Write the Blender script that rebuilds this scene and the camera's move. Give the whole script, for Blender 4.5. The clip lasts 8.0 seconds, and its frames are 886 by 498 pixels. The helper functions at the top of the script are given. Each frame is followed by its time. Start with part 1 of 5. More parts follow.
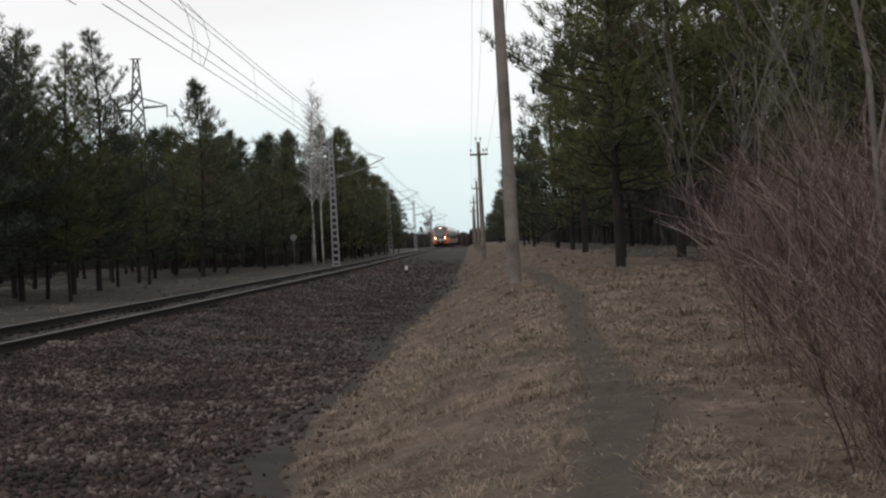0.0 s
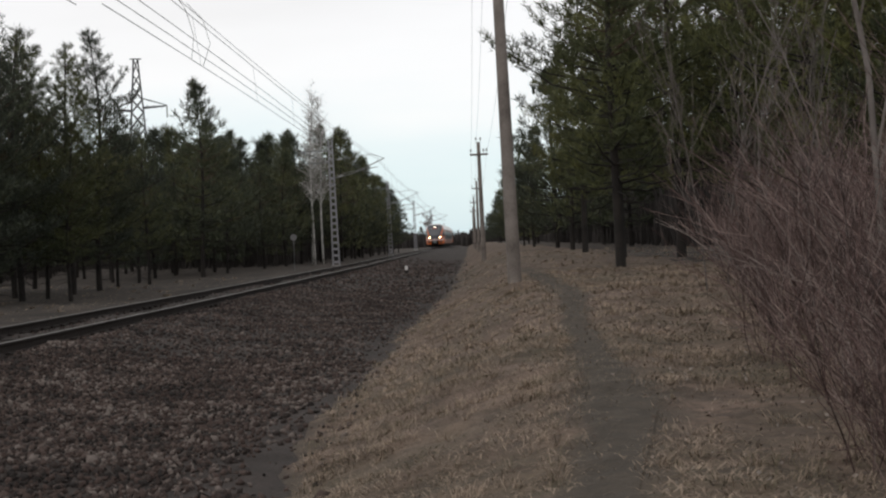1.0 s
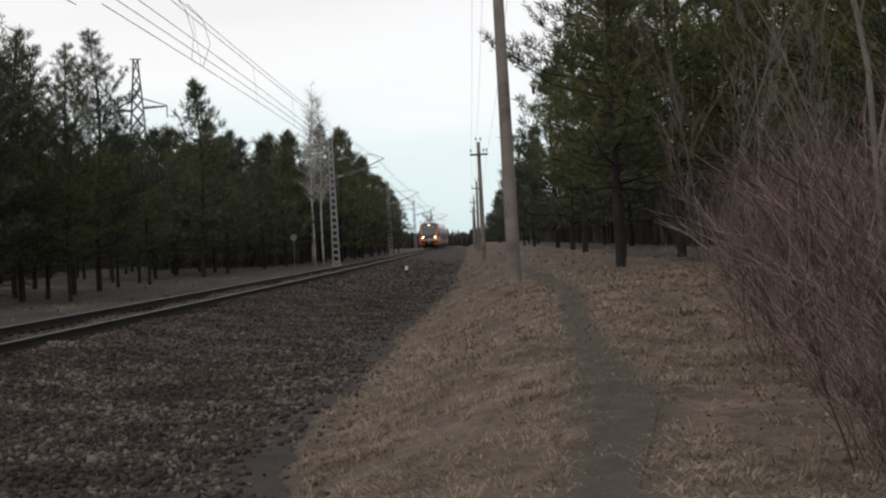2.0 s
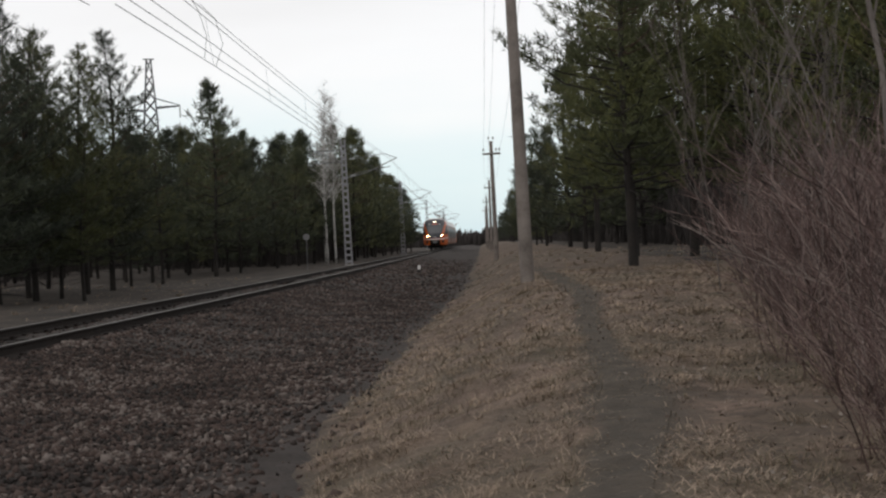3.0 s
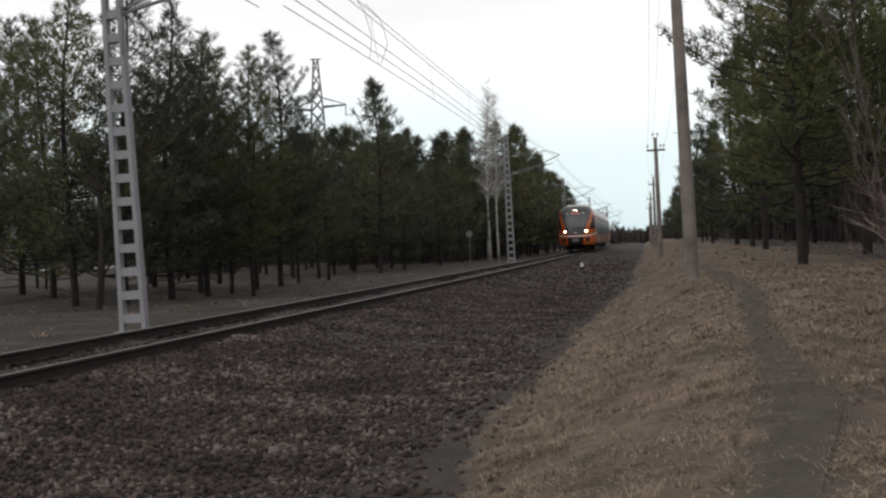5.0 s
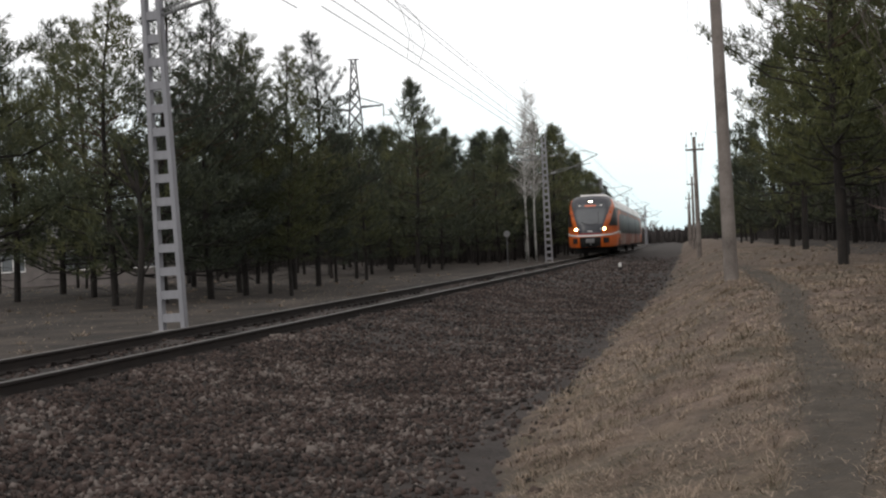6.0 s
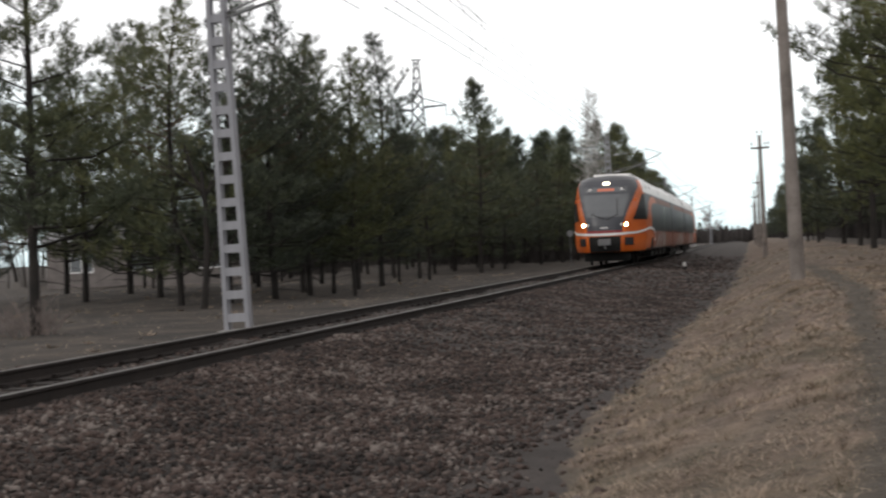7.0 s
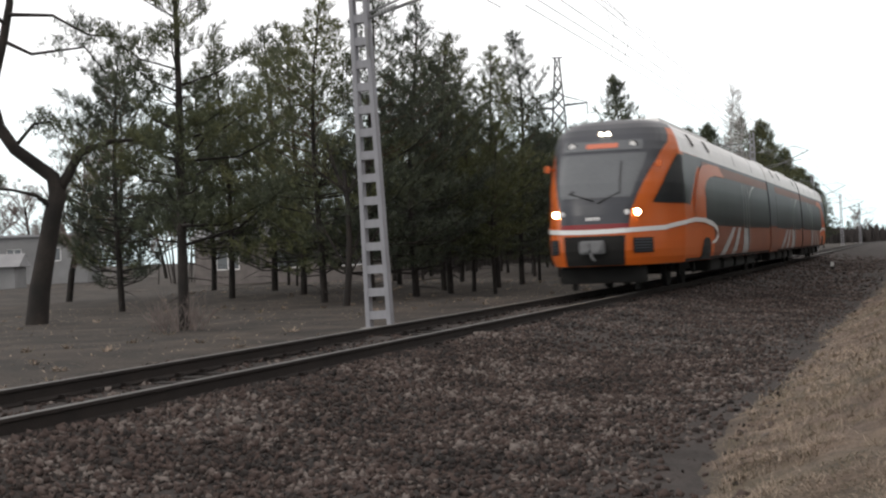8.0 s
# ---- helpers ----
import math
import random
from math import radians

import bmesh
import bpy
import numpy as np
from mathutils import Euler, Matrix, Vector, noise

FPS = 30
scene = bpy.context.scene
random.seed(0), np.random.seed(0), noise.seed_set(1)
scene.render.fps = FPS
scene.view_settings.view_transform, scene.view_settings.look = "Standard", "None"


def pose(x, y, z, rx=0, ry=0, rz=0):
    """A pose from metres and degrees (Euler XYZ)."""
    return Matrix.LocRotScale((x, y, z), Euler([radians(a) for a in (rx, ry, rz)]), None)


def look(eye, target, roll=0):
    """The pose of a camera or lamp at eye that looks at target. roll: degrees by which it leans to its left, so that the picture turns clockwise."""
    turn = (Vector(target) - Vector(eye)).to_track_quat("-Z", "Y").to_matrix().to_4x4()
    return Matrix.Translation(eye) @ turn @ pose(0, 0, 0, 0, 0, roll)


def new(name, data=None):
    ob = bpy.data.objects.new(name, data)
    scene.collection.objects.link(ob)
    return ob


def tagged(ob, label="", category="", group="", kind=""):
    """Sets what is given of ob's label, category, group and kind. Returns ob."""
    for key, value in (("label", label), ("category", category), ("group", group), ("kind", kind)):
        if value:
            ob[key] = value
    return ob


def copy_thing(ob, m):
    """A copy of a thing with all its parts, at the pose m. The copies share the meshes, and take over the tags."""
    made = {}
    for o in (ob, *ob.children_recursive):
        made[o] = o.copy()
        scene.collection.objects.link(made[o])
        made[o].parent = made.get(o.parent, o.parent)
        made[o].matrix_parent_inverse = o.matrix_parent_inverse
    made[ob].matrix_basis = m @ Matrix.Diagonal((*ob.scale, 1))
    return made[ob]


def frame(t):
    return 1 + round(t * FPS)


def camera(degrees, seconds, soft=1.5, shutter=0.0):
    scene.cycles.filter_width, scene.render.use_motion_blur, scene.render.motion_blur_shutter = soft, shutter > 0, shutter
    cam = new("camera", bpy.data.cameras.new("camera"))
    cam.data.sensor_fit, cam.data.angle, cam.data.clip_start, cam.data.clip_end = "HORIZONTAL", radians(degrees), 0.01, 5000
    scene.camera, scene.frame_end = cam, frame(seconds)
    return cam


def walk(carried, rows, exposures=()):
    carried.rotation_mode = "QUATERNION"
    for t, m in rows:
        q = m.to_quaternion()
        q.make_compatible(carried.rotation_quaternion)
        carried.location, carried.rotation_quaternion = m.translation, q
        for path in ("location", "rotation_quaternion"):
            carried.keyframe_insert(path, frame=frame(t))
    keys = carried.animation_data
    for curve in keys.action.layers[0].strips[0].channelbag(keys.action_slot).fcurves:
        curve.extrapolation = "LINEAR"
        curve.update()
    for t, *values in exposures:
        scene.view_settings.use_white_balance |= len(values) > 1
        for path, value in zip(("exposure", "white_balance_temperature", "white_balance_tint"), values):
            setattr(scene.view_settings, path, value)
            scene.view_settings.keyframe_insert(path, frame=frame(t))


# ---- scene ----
cam = camera(36.3, 8.0, soft=2.2, shutter=0.4)
EYE = 1.55
TURNS = [
    (0.0, 89.683, 2.30, 0.0), (0.5, 89.683, 2.30, 0.0), (1.0, 89.683, 2.30, 0.0), (1.7, 89.686, 2.31, 0.004),
    (2.5, 89.68, 2.35, 0.0), (2.8, 89.678, 2.38, 0.03), (3.0, 89.678, 2.385, 0.538), (3.5, 89.70, 2.36, 1.477), (4.0, 89.749, 2.345, 3.473),
    (4.5, 89.796, 2.29, 5.56), (5.0, 89.837, 2.255, 7.428), (5.2, 89.848, 2.23, 8.043), (5.7, 89.88, 2.23, 8.86),
    (6.3, 89.905, 2.24, 9.06), (6.5, 89.917, 2.25, 9.143), (7.0, 89.994, 2.37, 11.69), (7.5, 90.113, 2.20, 16.131),
    (8.0, 90.159, 2.18, 17.636),
]
walk(cam, [(t, pose(0, 0, EYE, rx, ry, rz)) for t, rx, ry, rz in TURNS],
     exposures=[(0.0, -0.08), (3.5, -0.1), (4.5, -0.06), (5.2, 0.03), (6.3, 0.27), (7.0, 0.37), (8.0, 0.46)])

# ---- light: a bright overcast sky with a soft low sun behind the cloud ----
world = bpy.data.worlds.new("sky")
scene.world = world
world.use_nodes = True
wn, wl = world.node_tree.nodes, world.node_tree.links
wn.clear()
SUN_UP, SUN_ROUND = radians(38), radians(215)
w_out, w_bg = wn.new("ShaderNodeOutputWorld"), wn.new("ShaderNodeBackground")
w_sky = wn.new("ShaderNodeTexSky")
w_sky.sky_type, w_sky.sun_disc, w_sky.sun_elevation, w_sky.sun_rotation = "NISHITA", False, SUN_UP, SUN_ROUND
w_scale = wn.new("ShaderNodeVectorMath")
w_scale.operation = "SCALE"
w_scale.inputs["Scale"].default_value = 0.13
w_co, w_sep = wn.new("ShaderNodeTexCoord"), wn.new("ShaderNodeSeparateXYZ")
w_map = wn.new("ShaderNodeMapping")
w_map.inputs["Scale"].default_value = (1.5, 1.5, 7.0)
w_noise = wn.new("ShaderNodeTexNoise")
w_noise.inputs["Scale"].default_value, w_noise.inputs["Detail"].default_value = 2.2, 5.0
w_ramp = wn.new("ShaderNodeValToRGB")
w_ramp.color_ramp.elements[0].position, w_ramp.color_ramp.elements[0].color = 0.0, (0.74, 0.91, 0.97, 1)
w_ramp.color_ramp.elements[1].position, w_ramp.color_ramp.elements[1].color = 0.17, (1.12, 1.10, 1.09, 1)
for at, colour in ((0.06, (0.86, 0.99, 1.02, 1)), (0.34, (0.88, 0.84, 0.81, 1)), (0.6, (0.78, 0.735, 0.70, 1)), (1.0, (0.70, 0.66, 0.625, 1))):
    w_ramp.color_ramp.elements.new(at).color = colour
w_add = wn.new("ShaderNodeMath")
w_add.operation = "MULTIPLY_ADD"
w_add.inputs[1].default_value, w_add.inputs[2].default_value = 0.16, -0.06
w_sum = wn.new("ShaderNodeMath")
w_mix = wn.new("ShaderNodeMix")
w_mix.data_type = "RGBA"
w_mix.inputs[0].default_value = 0.88
wl.new(w_co.outputs["Generated"], w_sep.inputs[0])
wl.new(w_co.outputs["Generated"], w_map.inputs["Vector"])
wl.new(w_map.outputs[0], w_noise.inputs["Vector"])
wl.new(w_noise.outputs["Fac"], w_add.inputs[0])
wl.new(w_add.outputs[0], w_sum.inputs[0])
wl.new(w_sep.outputs["Z"], w_sum.inputs[1])
wl.new(w_sum.outputs[0], w_ramp.inputs["Fac"])
wl.new(w_sky.outputs[0], w_scale.inputs[0])
wl.new(w_scale.outputs[0], w_mix.inputs[6])
wl.new(w_ramp.outputs["Color"], w_mix.inputs[7])
wl.new(w_mix.outputs[2], w_bg.inputs["Color"])
w_bg.inputs["Strength"].default_value = 1.0
wl.new(w_bg.outputs[0], w_out.inputs[0])
sun = new("sun", bpy.data.lights.new("sun", "SUN"))
sun.data.energy, sun.data.angle, sun.data.color = 0.5, radians(18), (1.0, 0.96, 0.9)
sun.matrix_world = look((0, 0, 60), (-60 * math.sin(SUN_ROUND) / math.tan(SUN_UP), -60 * math.cos(SUN_ROUND) / math.tan(SUN_UP), 0))


# ---- materials ----
def material(name, stops, scale=4.0, rough=0.8, metal=0.0, bump=0.3, bump_scale=40.0, per_object=0.0, per_piece=0.0, fine=0.5, contrast=1.3):
    """stops: colours along a noise; a second finer noise roughens tone and relief."""
    m = bpy.data.materials.new(name)
    m.use_nodes = True
    n, l = m.node_tree.nodes, m.node_tree.links
    b = n["Principled BSDF"]
    co = n.new("ShaderNodeTexCoord")
    n1, n2 = n.new("ShaderNodeTexNoise"), n.new("ShaderNodeTexNoise")
    n1.inputs["Scale"].default_value, n1.inputs["Detail"].default_value = scale, 6
    n2.inputs["Scale"].default_value, n2.inputs["Detail"].default_value = bump_scale, 4
    l.new(co.outputs["Object"], n1.inputs["Vector"])
    l.new(co.outputs["Object"], n2.inputs["Vector"])
    mixf = n.new("ShaderNodeMath")
    mixf.operation = "MULTIPLY_ADD"
    mixf.inputs[1].default_value, mixf.inputs[2].default_value = fine, 0.5 - fine / 2 - 0.25
    l.new(n2.outputs["Fac"], mixf.inputs[0])
    add = n.new("ShaderNodeMath")
    l.new(mixf.outputs[0], add.inputs[0])
    half = n.new("ShaderNodeMath")
    half.operation = "MULTIPLY_ADD"
    half.inputs[1].default_value, half.inputs[2].default_value = contrast, 0.25 - contrast / 2
    l.new(n1.outputs["Fac"], half.inputs[0])
    l.new(half.outputs[0], add.inputs[1])
    last = add
    for amount, kind in ((per_object, "ShaderNodeObjectInfo"), (per_piece, "ShaderNodeNewGeometry")):
        if amount:
            src, ma = n.new(kind), n.new("ShaderNodeMath")
            ma.operation = "MULTIPLY_ADD"
            ma.inputs[1].default_value = amount
            l.new(src.outputs["Random" if kind.endswith("Info") else "Random Per Island"], ma.inputs[0])
            sub = n.new("ShaderNodeMath")
            sub.operation = "SUBTRACT"
            sub.inputs[1].default_value = amount / 2
            l.new(last.outputs[0], sub.inputs[0])
            l.new(sub.outputs[0], ma.inputs[2])
            last = ma
    ramp = n.new("ShaderNodeValToRGB")
    els = ramp.color_ramp.elements
    while len(els) < len(stops):
        els.new(0.5)
    for i, col in enumerate(stops):
        els[i].position = 0.2 + 0.6 * i / max(1, len(stops) - 1)
        els[i].color = (*col, 1)
    l.new(last.outputs[0], ramp.inputs["Fac"])
    l.new(ramp.outputs["Color"], b.inputs["Base Color"])
    b.inputs["Roughness"].default_value, b.inputs["Metallic"].default_value = rough, metal
    if bump:
        bp = n.new("ShaderNodeBump")
        bp.inputs["Strength"].default_value, bp.inputs["Distance"].default_value = bump, 0.02
        l.new(n2.outputs["Fac"], bp.inputs["Height"])
        l.new(bp.outputs[0], b.inputs["Normal"])
    return m


def glow(name, color, strength):
    m = bpy.data.materials.new(name)
    m.use_nodes = True
    b = m.node_tree.nodes["Principled BSDF"]
    b.inputs["Base Color"].default_value = (*color, 1)
    b.inputs["Emission Color"].default_value, b.inputs["Emission Strength"].default_value = (*color, 1), strength
    return m


NEEDLES = material("pine_needles", [(0.025, 0.033, 0.021), (0.039, 0.05, 0.027), (0.058, 0.069, 0.032), (0.105, 0.11, 0.04)], 0.5, 0.7, 0, 0, 3.0, 0.45, 0.14, 0.5)
OLIVE = material("olive_pine_needles", [(0.03, 0.037, 0.014), (0.052, 0.062, 0.02), (0.08, 0.088, 0.027), (0.135, 0.136, 0.038)], 0.5, 0.7, 0, 0, 3.0, 0.3, 0.16, 0.5)
BARK = material("pine_bark", [(0.009, 0.0075, 0.007), (0.019, 0.0155, 0.0135), (0.038, 0.03, 0.025)], 1.5, 0.95, 0, 0.8, 25)
BARK_RED = material("pine_bark_upper", [(0.045, 0.029, 0.022), (0.10, 0.058, 0.036)], 2.0, 0.95, 0, 0.6, 25)
BIRCH = material("birch_bark", [(0.06, 0.055, 0.05), (0.45, 0.44, 0.42), (0.6, 0.59, 0.57)], 3.0, 0.8, 0, 0.3, 14, 0, 0, 0.8)
TWIG = material("birch_twigs", [(0.16, 0.13, 0.12), (0.30, 0.25, 0.23)], 3.0, 0.9, 0, 0, 10, 0.2)
BIRCH_TWIG = material("pale_birch_twigs", [(0.4, 0.37, 0.36), (0.56, 0.53, 0.51)], 3.0, 0.9, 0, 0, 10, 0.2)
PALE_STEM = material("pale_dead_stem", [(0.13, 0.10, 0.09), (0.28, 0.235, 0.215)], 2.0, 0.85, 0, 0, 10, 0.2, 0.4)
SAPLING = material("grey_sapling_bark", [(0.085, 0.072, 0.066), (0.17, 0.148, 0.136)], 2.0, 0.85, 0, 0, 10, 0.2, 0.3)
OSIER = material("red_brown_twigs", [(0.036, 0.022, 0.02), (0.078, 0.045, 0.041), (0.125, 0.078, 0.07), (0.25, 0.185, 0.168)], 1.2, 0.75, 0, 0, 9, 0.2, 0.75)
SOIL = material("dry_grass_ground", [(0.066, 0.047, 0.036), (0.105, 0.077, 0.056), (0.14, 0.099, 0.076), (0.165, 0.116, 0.094), (0.22, 0.162, 0.126)], 2.2, 0.95, 0, 1.0, 34, 0, 0, 1.2, contrast=1.5)
LITTER = material("dead_leaves", [(0.06, 0.045, 0.034), (0.10, 0.072, 0.055), (0.15, 0.115, 0.09), (0.3, 0.26, 0.23)], 2.0, 0.8, 0, 0, 10, 0, 0.8)
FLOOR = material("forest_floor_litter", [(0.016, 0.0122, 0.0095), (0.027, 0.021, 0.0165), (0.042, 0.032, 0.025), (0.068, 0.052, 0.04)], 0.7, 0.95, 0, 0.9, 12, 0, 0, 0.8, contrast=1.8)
BLADE = material("dry_grass_blades", [(0.11, 0.094, 0.056), (0.20, 0.152, 0.11), (0.29, 0.22, 0.165), (0.40, 0.315, 0.24)], 1.6, 0.8, 0, 0, 6, 0, 0.8, contrast=1.5)
# near-black sleepers, so the strip between the rails stays dark
SLEEPER = material("near_black_sleeper", [(0.012, 0.01, 0.009), (0.03, 0.025, 0.022)], 2.0, 0.9, 0, 0.4, 30)
GRAVEL = material("ballast_fines", [(0.014, 0.0115, 0.0105), (0.031, 0.025, 0.0225), (0.054, 0.043, 0.039)], 1.0, 0.95, 0, 1.0, 26, 0, 0, 0.9)
STONE = material("ballast_stone", [(0.012, 0.009, 0.008), (0.026, 0.0185, 0.0158), (0.044, 0.029, 0.0245), (0.061, 0.0405, 0.0345), (0.08, 0.057, 0.049), (0.16, 0.135, 0.122)], 0.8, 0.9, 0, 0.3, 50, 0, 0.6, 0.25, contrast=1.1)
RUST = material("rusty_rail_side", [(0.012, 0.009, 0.008), (0.026, 0.019, 0.016)], 3.0, 0.85, 0.2, 0.3, 60)
STEEL = material("polished_rail_head", [(0.09, 0.085, 0.082), (0.16, 0.155, 0.15)], 2.0, 0.5, 0.6, 0.05, 60)
CONCRETE = material("weathered_concrete", [(0.16, 0.155, 0.15), (0.27, 0.262, 0.255), (0.34, 0.33, 0.32)], 1.2, 0.9, 0, 0.4, 35)
MAST = material("pale_grey_painted_mast", [(0.22, 0.22, 0.24), (0.30, 0.30, 0.322)], 1.0, 0.75, 0, 0.2, 30, 0, 0, 0.3)
WOOD = material("weathered_pole_wood", [(0.10, 0.085, 0.075), (0.18, 0.155, 0.14), (0.25, 0.22, 0.2)], 2.0, 0.9, 0, 0.5, 30)
WIRE = material("dark_wire", [(0.05, 0.05, 0.055), (0.09, 0.09, 0.095)], 3.0, 0.6, 0.5, 0, 20)
GALV = material("galvanised_steel", [(0.16, 0.16, 0.165), (0.26, 0.26, 0.265)], 2.0, 0.6, 0.5, 0.1, 30)
PYLON_STEEL = material("dull_dark_steel", [(0.06, 0.06, 0.063), (0.11, 0.11, 0.113)], 2.0, 0.75, 0.2, 0.1, 30)
GLASS_INS = material("insulator_porcelain", [(0.25, 0.26, 0.26), (0.4, 0.41, 0.41)], 3.0, 0.3, 0, 0, 20)
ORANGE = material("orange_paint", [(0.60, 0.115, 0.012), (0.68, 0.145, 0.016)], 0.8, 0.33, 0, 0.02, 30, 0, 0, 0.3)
# darker, less saturated orange for the flanks behind the cab
DULL_ORANGE = material("dull_orange_paint", [(0.19, 0.058, 0.03), (0.25, 0.075, 0.036)], 0.8, 0.4, 0, 0.02, 30, 0, 0, 0.3)
DARKRED = material("dark_red_paint", [(0.22, 0.014, 0.018), (0.27, 0.02, 0.024)], 1.0, 0.4, 0, 0, 30)
WHITE = material("white_paint", [(0.74, 0.73, 0.72), (0.86, 0.85, 0.84)], 0.9, 0.4, 0, 0.02, 30, 0, 0, 0.3)
GREYP = material("dark_grey_body_paint", [(0.032, 0.035, 0.044), (0.055, 0.059, 0.072)], 0.8, 0.35, 0, 0.02, 30)
# near-black colour for running gear, vents and other dark parts
UNDER = material("near_black_underframe", [(0.006, 0.0055, 0.005), (0.016, 0.015, 0.014)], 2.0, 0.8, 0.2, 0.3, 30)
# base colour lifted to grey: it carries the sky's reflection on the glass
SCREEN = material("sky_toned_grey_glass", [(0.105, 0.112, 0.122), (0.15, 0.158, 0.168)], 0.4, 0.12, 0, 0, 20)
SIDE_GLASS = material("dark_coach_glass", [(0.016, 0.017, 0.02), (0.026, 0.027, 0.03)], 0.4, 0.28, 0, 0, 20)
SIDE_GLASS.node_tree.nodes["Principled BSDF"].inputs["Specular IOR Level"].default_value = 0.14
SLASH = material("pale_grey_paint", [(0.36, 0.36, 0.37), (0.46, 0.455, 0.455)], 0.9, 0.45, 0, 0.02, 30, 0, 0, 0.3)
RUBBER = material("black_rubber", [(0.014, 0.014, 0.015), (0.025, 0.025, 0.026)], 3.0, 0.7, 0, 0.1, 30)
LAMP_MAIN = glow("lit_headlamp", (1.0, 0.68, 0.32), 42)
LAMP_WHITE = glow("lit_lamp", (1.0, 0.86, 0.66), 12)
SIGN_AMBER = glow("amber_display", (0.42, 0.12, 0.07), 0.3)
PLASTER = material("pale_plaster", [(0.18, 0.18, 0.184), (0.25, 0.25, 0.254)], 0.6, 0.9, 0, 0.2, 12)
ROOFING = material("grey_roof_sheet", [(0.22, 0.22, 0.23), (0.32, 0.32, 0.33)], 0.6, 0.8, 0, 0.2, 12)
BRICK_M = material("dusty_brown_brick", [(0.13, 0.115, 0.11), (0.19, 0.168, 0.16)], 2.0, 0.9, 0, 0.3, 20, 0.4)
FAR = material("far_wood", [(0.03, 0.027, 0.026), (0.065, 0.056, 0.053)], 0.1, 0.95, 0, 0, 1)


def tread(m, bare):
    """Lets bare earth show through m where the mesh's 'bare' attribute says that the turf is worn off."""
    n, l = m.node_tree.nodes, m.node_tree.links
    b = n["Principled BSDF"]
    turf = b.inputs["Base Color"].links[0].from_socket
    attr, mix, ramp, grain = n.new("ShaderNodeAttribute"), n.new("ShaderNodeMix"), n.new("ShaderNodeValToRGB"), n.new("ShaderNodeTexNoise")
    attr.attribute_name = "bare"
    grain.inputs["Scale"].default_value, grain.inputs["Detail"].default_value = 5.0, 5.0
    ramp.color_ramp.elements[0].position, ramp.color_ramp.elements[0].color = 0.3, (*bare[0], 1)
    ramp.color_ramp.elements[1].position, ramp.color_ramp.elements[1].color = 0.7, (*bare[1], 1)
    edge = n.new("ShaderNodeMath")
    edge.operation = "MULTIPLY_ADD"
    edge.inputs[1].default_value = 1.2
    edge.use_clamp = True
    off = n.new("ShaderNodeMath")
    off.operation = "MULTIPLY_ADD"
    off.inputs[1].default_value, off.inputs[2].default_value = 1.0, -0.6
    co = n.new("ShaderNodeTexCoord")
    l.new(co.outputs["Object"], grain.inputs["Vector"])
    l.new(grain.outputs["Fac"], ramp.inputs["Fac"])
    l.new(grain.outputs["Fac"], off.inputs[0])
    l.new(attr.outputs["Fac"], edge.inputs[0])
    l.new(off.outputs[0], edge.inputs[2])
    for scale, lo, hi, colour, most in ((0.45, 0.44, 0.6, (0.064, 0.056, 0.033), 0.8), (0.75, 0.5, 0.68, (0.2, 0.145, 0.107), 0.6), (2.2, 0.5, 0.66, (0.05, 0.038, 0.028), 0.65), (7.0, 0.48, 0.68, (0.175, 0.13, 0.1), 0.6), (14.0, 0.5, 0.62, (0.06, 0.045, 0.034), 0.6)):
        patch, ramp2, blend = n.new("ShaderNodeTexNoise"), n.new("ShaderNodeMapRange"), n.new("ShaderNodeMix")
        patch.noise_dimensions = "4D"
        patch.inputs["W"].default_value = scale * 7.3
        patch.inputs["Scale"].default_value, patch.inputs["Detail"].default_value = scale, 6.0
        ramp2.inputs["From Min"].default_value, ramp2.inputs["From Max"].default_value, ramp2.inputs["To Max"].default_value = lo, hi, most
        blend.data_type = "RGBA"
        l.new(co.outputs["Object"], patch.inputs["Vector"])
        l.new(patch.outputs["Fac"], ramp2.inputs["Value"])
        l.new(ramp2.outputs["Result"], blend.inputs[0])
        l.new(turf, blend.inputs[6])
        blend.inputs[7].default_value = (*colour, 1)
        turf = blend.outputs[2]
    mix.data_type = "RGBA"
    l.new(edge.outputs[0], mix.inputs[0])
    l.new(turf, mix.inputs[6])
    l.new(ramp.outputs["Color"], mix.inputs[7])
    l.new(mix.outputs[2], b.inputs["Base Color"])


tread(SOIL, ((0.042, 0.035, 0.027), (0.082, 0.067, 0.052)))


# ---- mesh helpers ----
def mesh_of(name, verts, faces, mats, index=None, smooth=False):
    me = bpy.data.meshes.new(name)
    me.from_pydata([tuple(v) for v in verts], [], [tuple(q) for q in faces])
    for m in (mats if isinstance(mats, (list, tuple)) else [mats]):
        me.materials.append(m)
    if index is not None:
        me.polygons.foreach_set("material_index", np.asarray(index, dtype=np.int32))
    if smooth:
        me.polygons.foreach_set("use_smooth", np.ones(len(me.polygons), dtype=bool))
    me.update()
    return me


def fast_mesh(name, verts, loops, per_face, mat):
    """A mesh of equal-sided faces straight from arrays."""
    verts, loops = np.asarray(verts, dtype=np.float32), np.asarray(loops, dtype=np.int32)
    me = bpy.data.meshes.new(name)
    count = len(loops) // per_face
    me.vertices.add(len(verts))
    me.vertices.foreach_set("co", verts.ravel())
    me.loops.add(len(loops))
    me.loops.foreach_set("vertex_index", loops)
    me.polygons.add(count)
    me.polygons.foreach_set("loop_start", np.arange(count, dtype=np.int32) * per_face)
    me.polygons.foreach_set("loop_total", np.full(count, per_face, dtype=np.int32))
    me.materials.append(mat)
    me.update(calc_edges=True)
    me.validate()
    return me


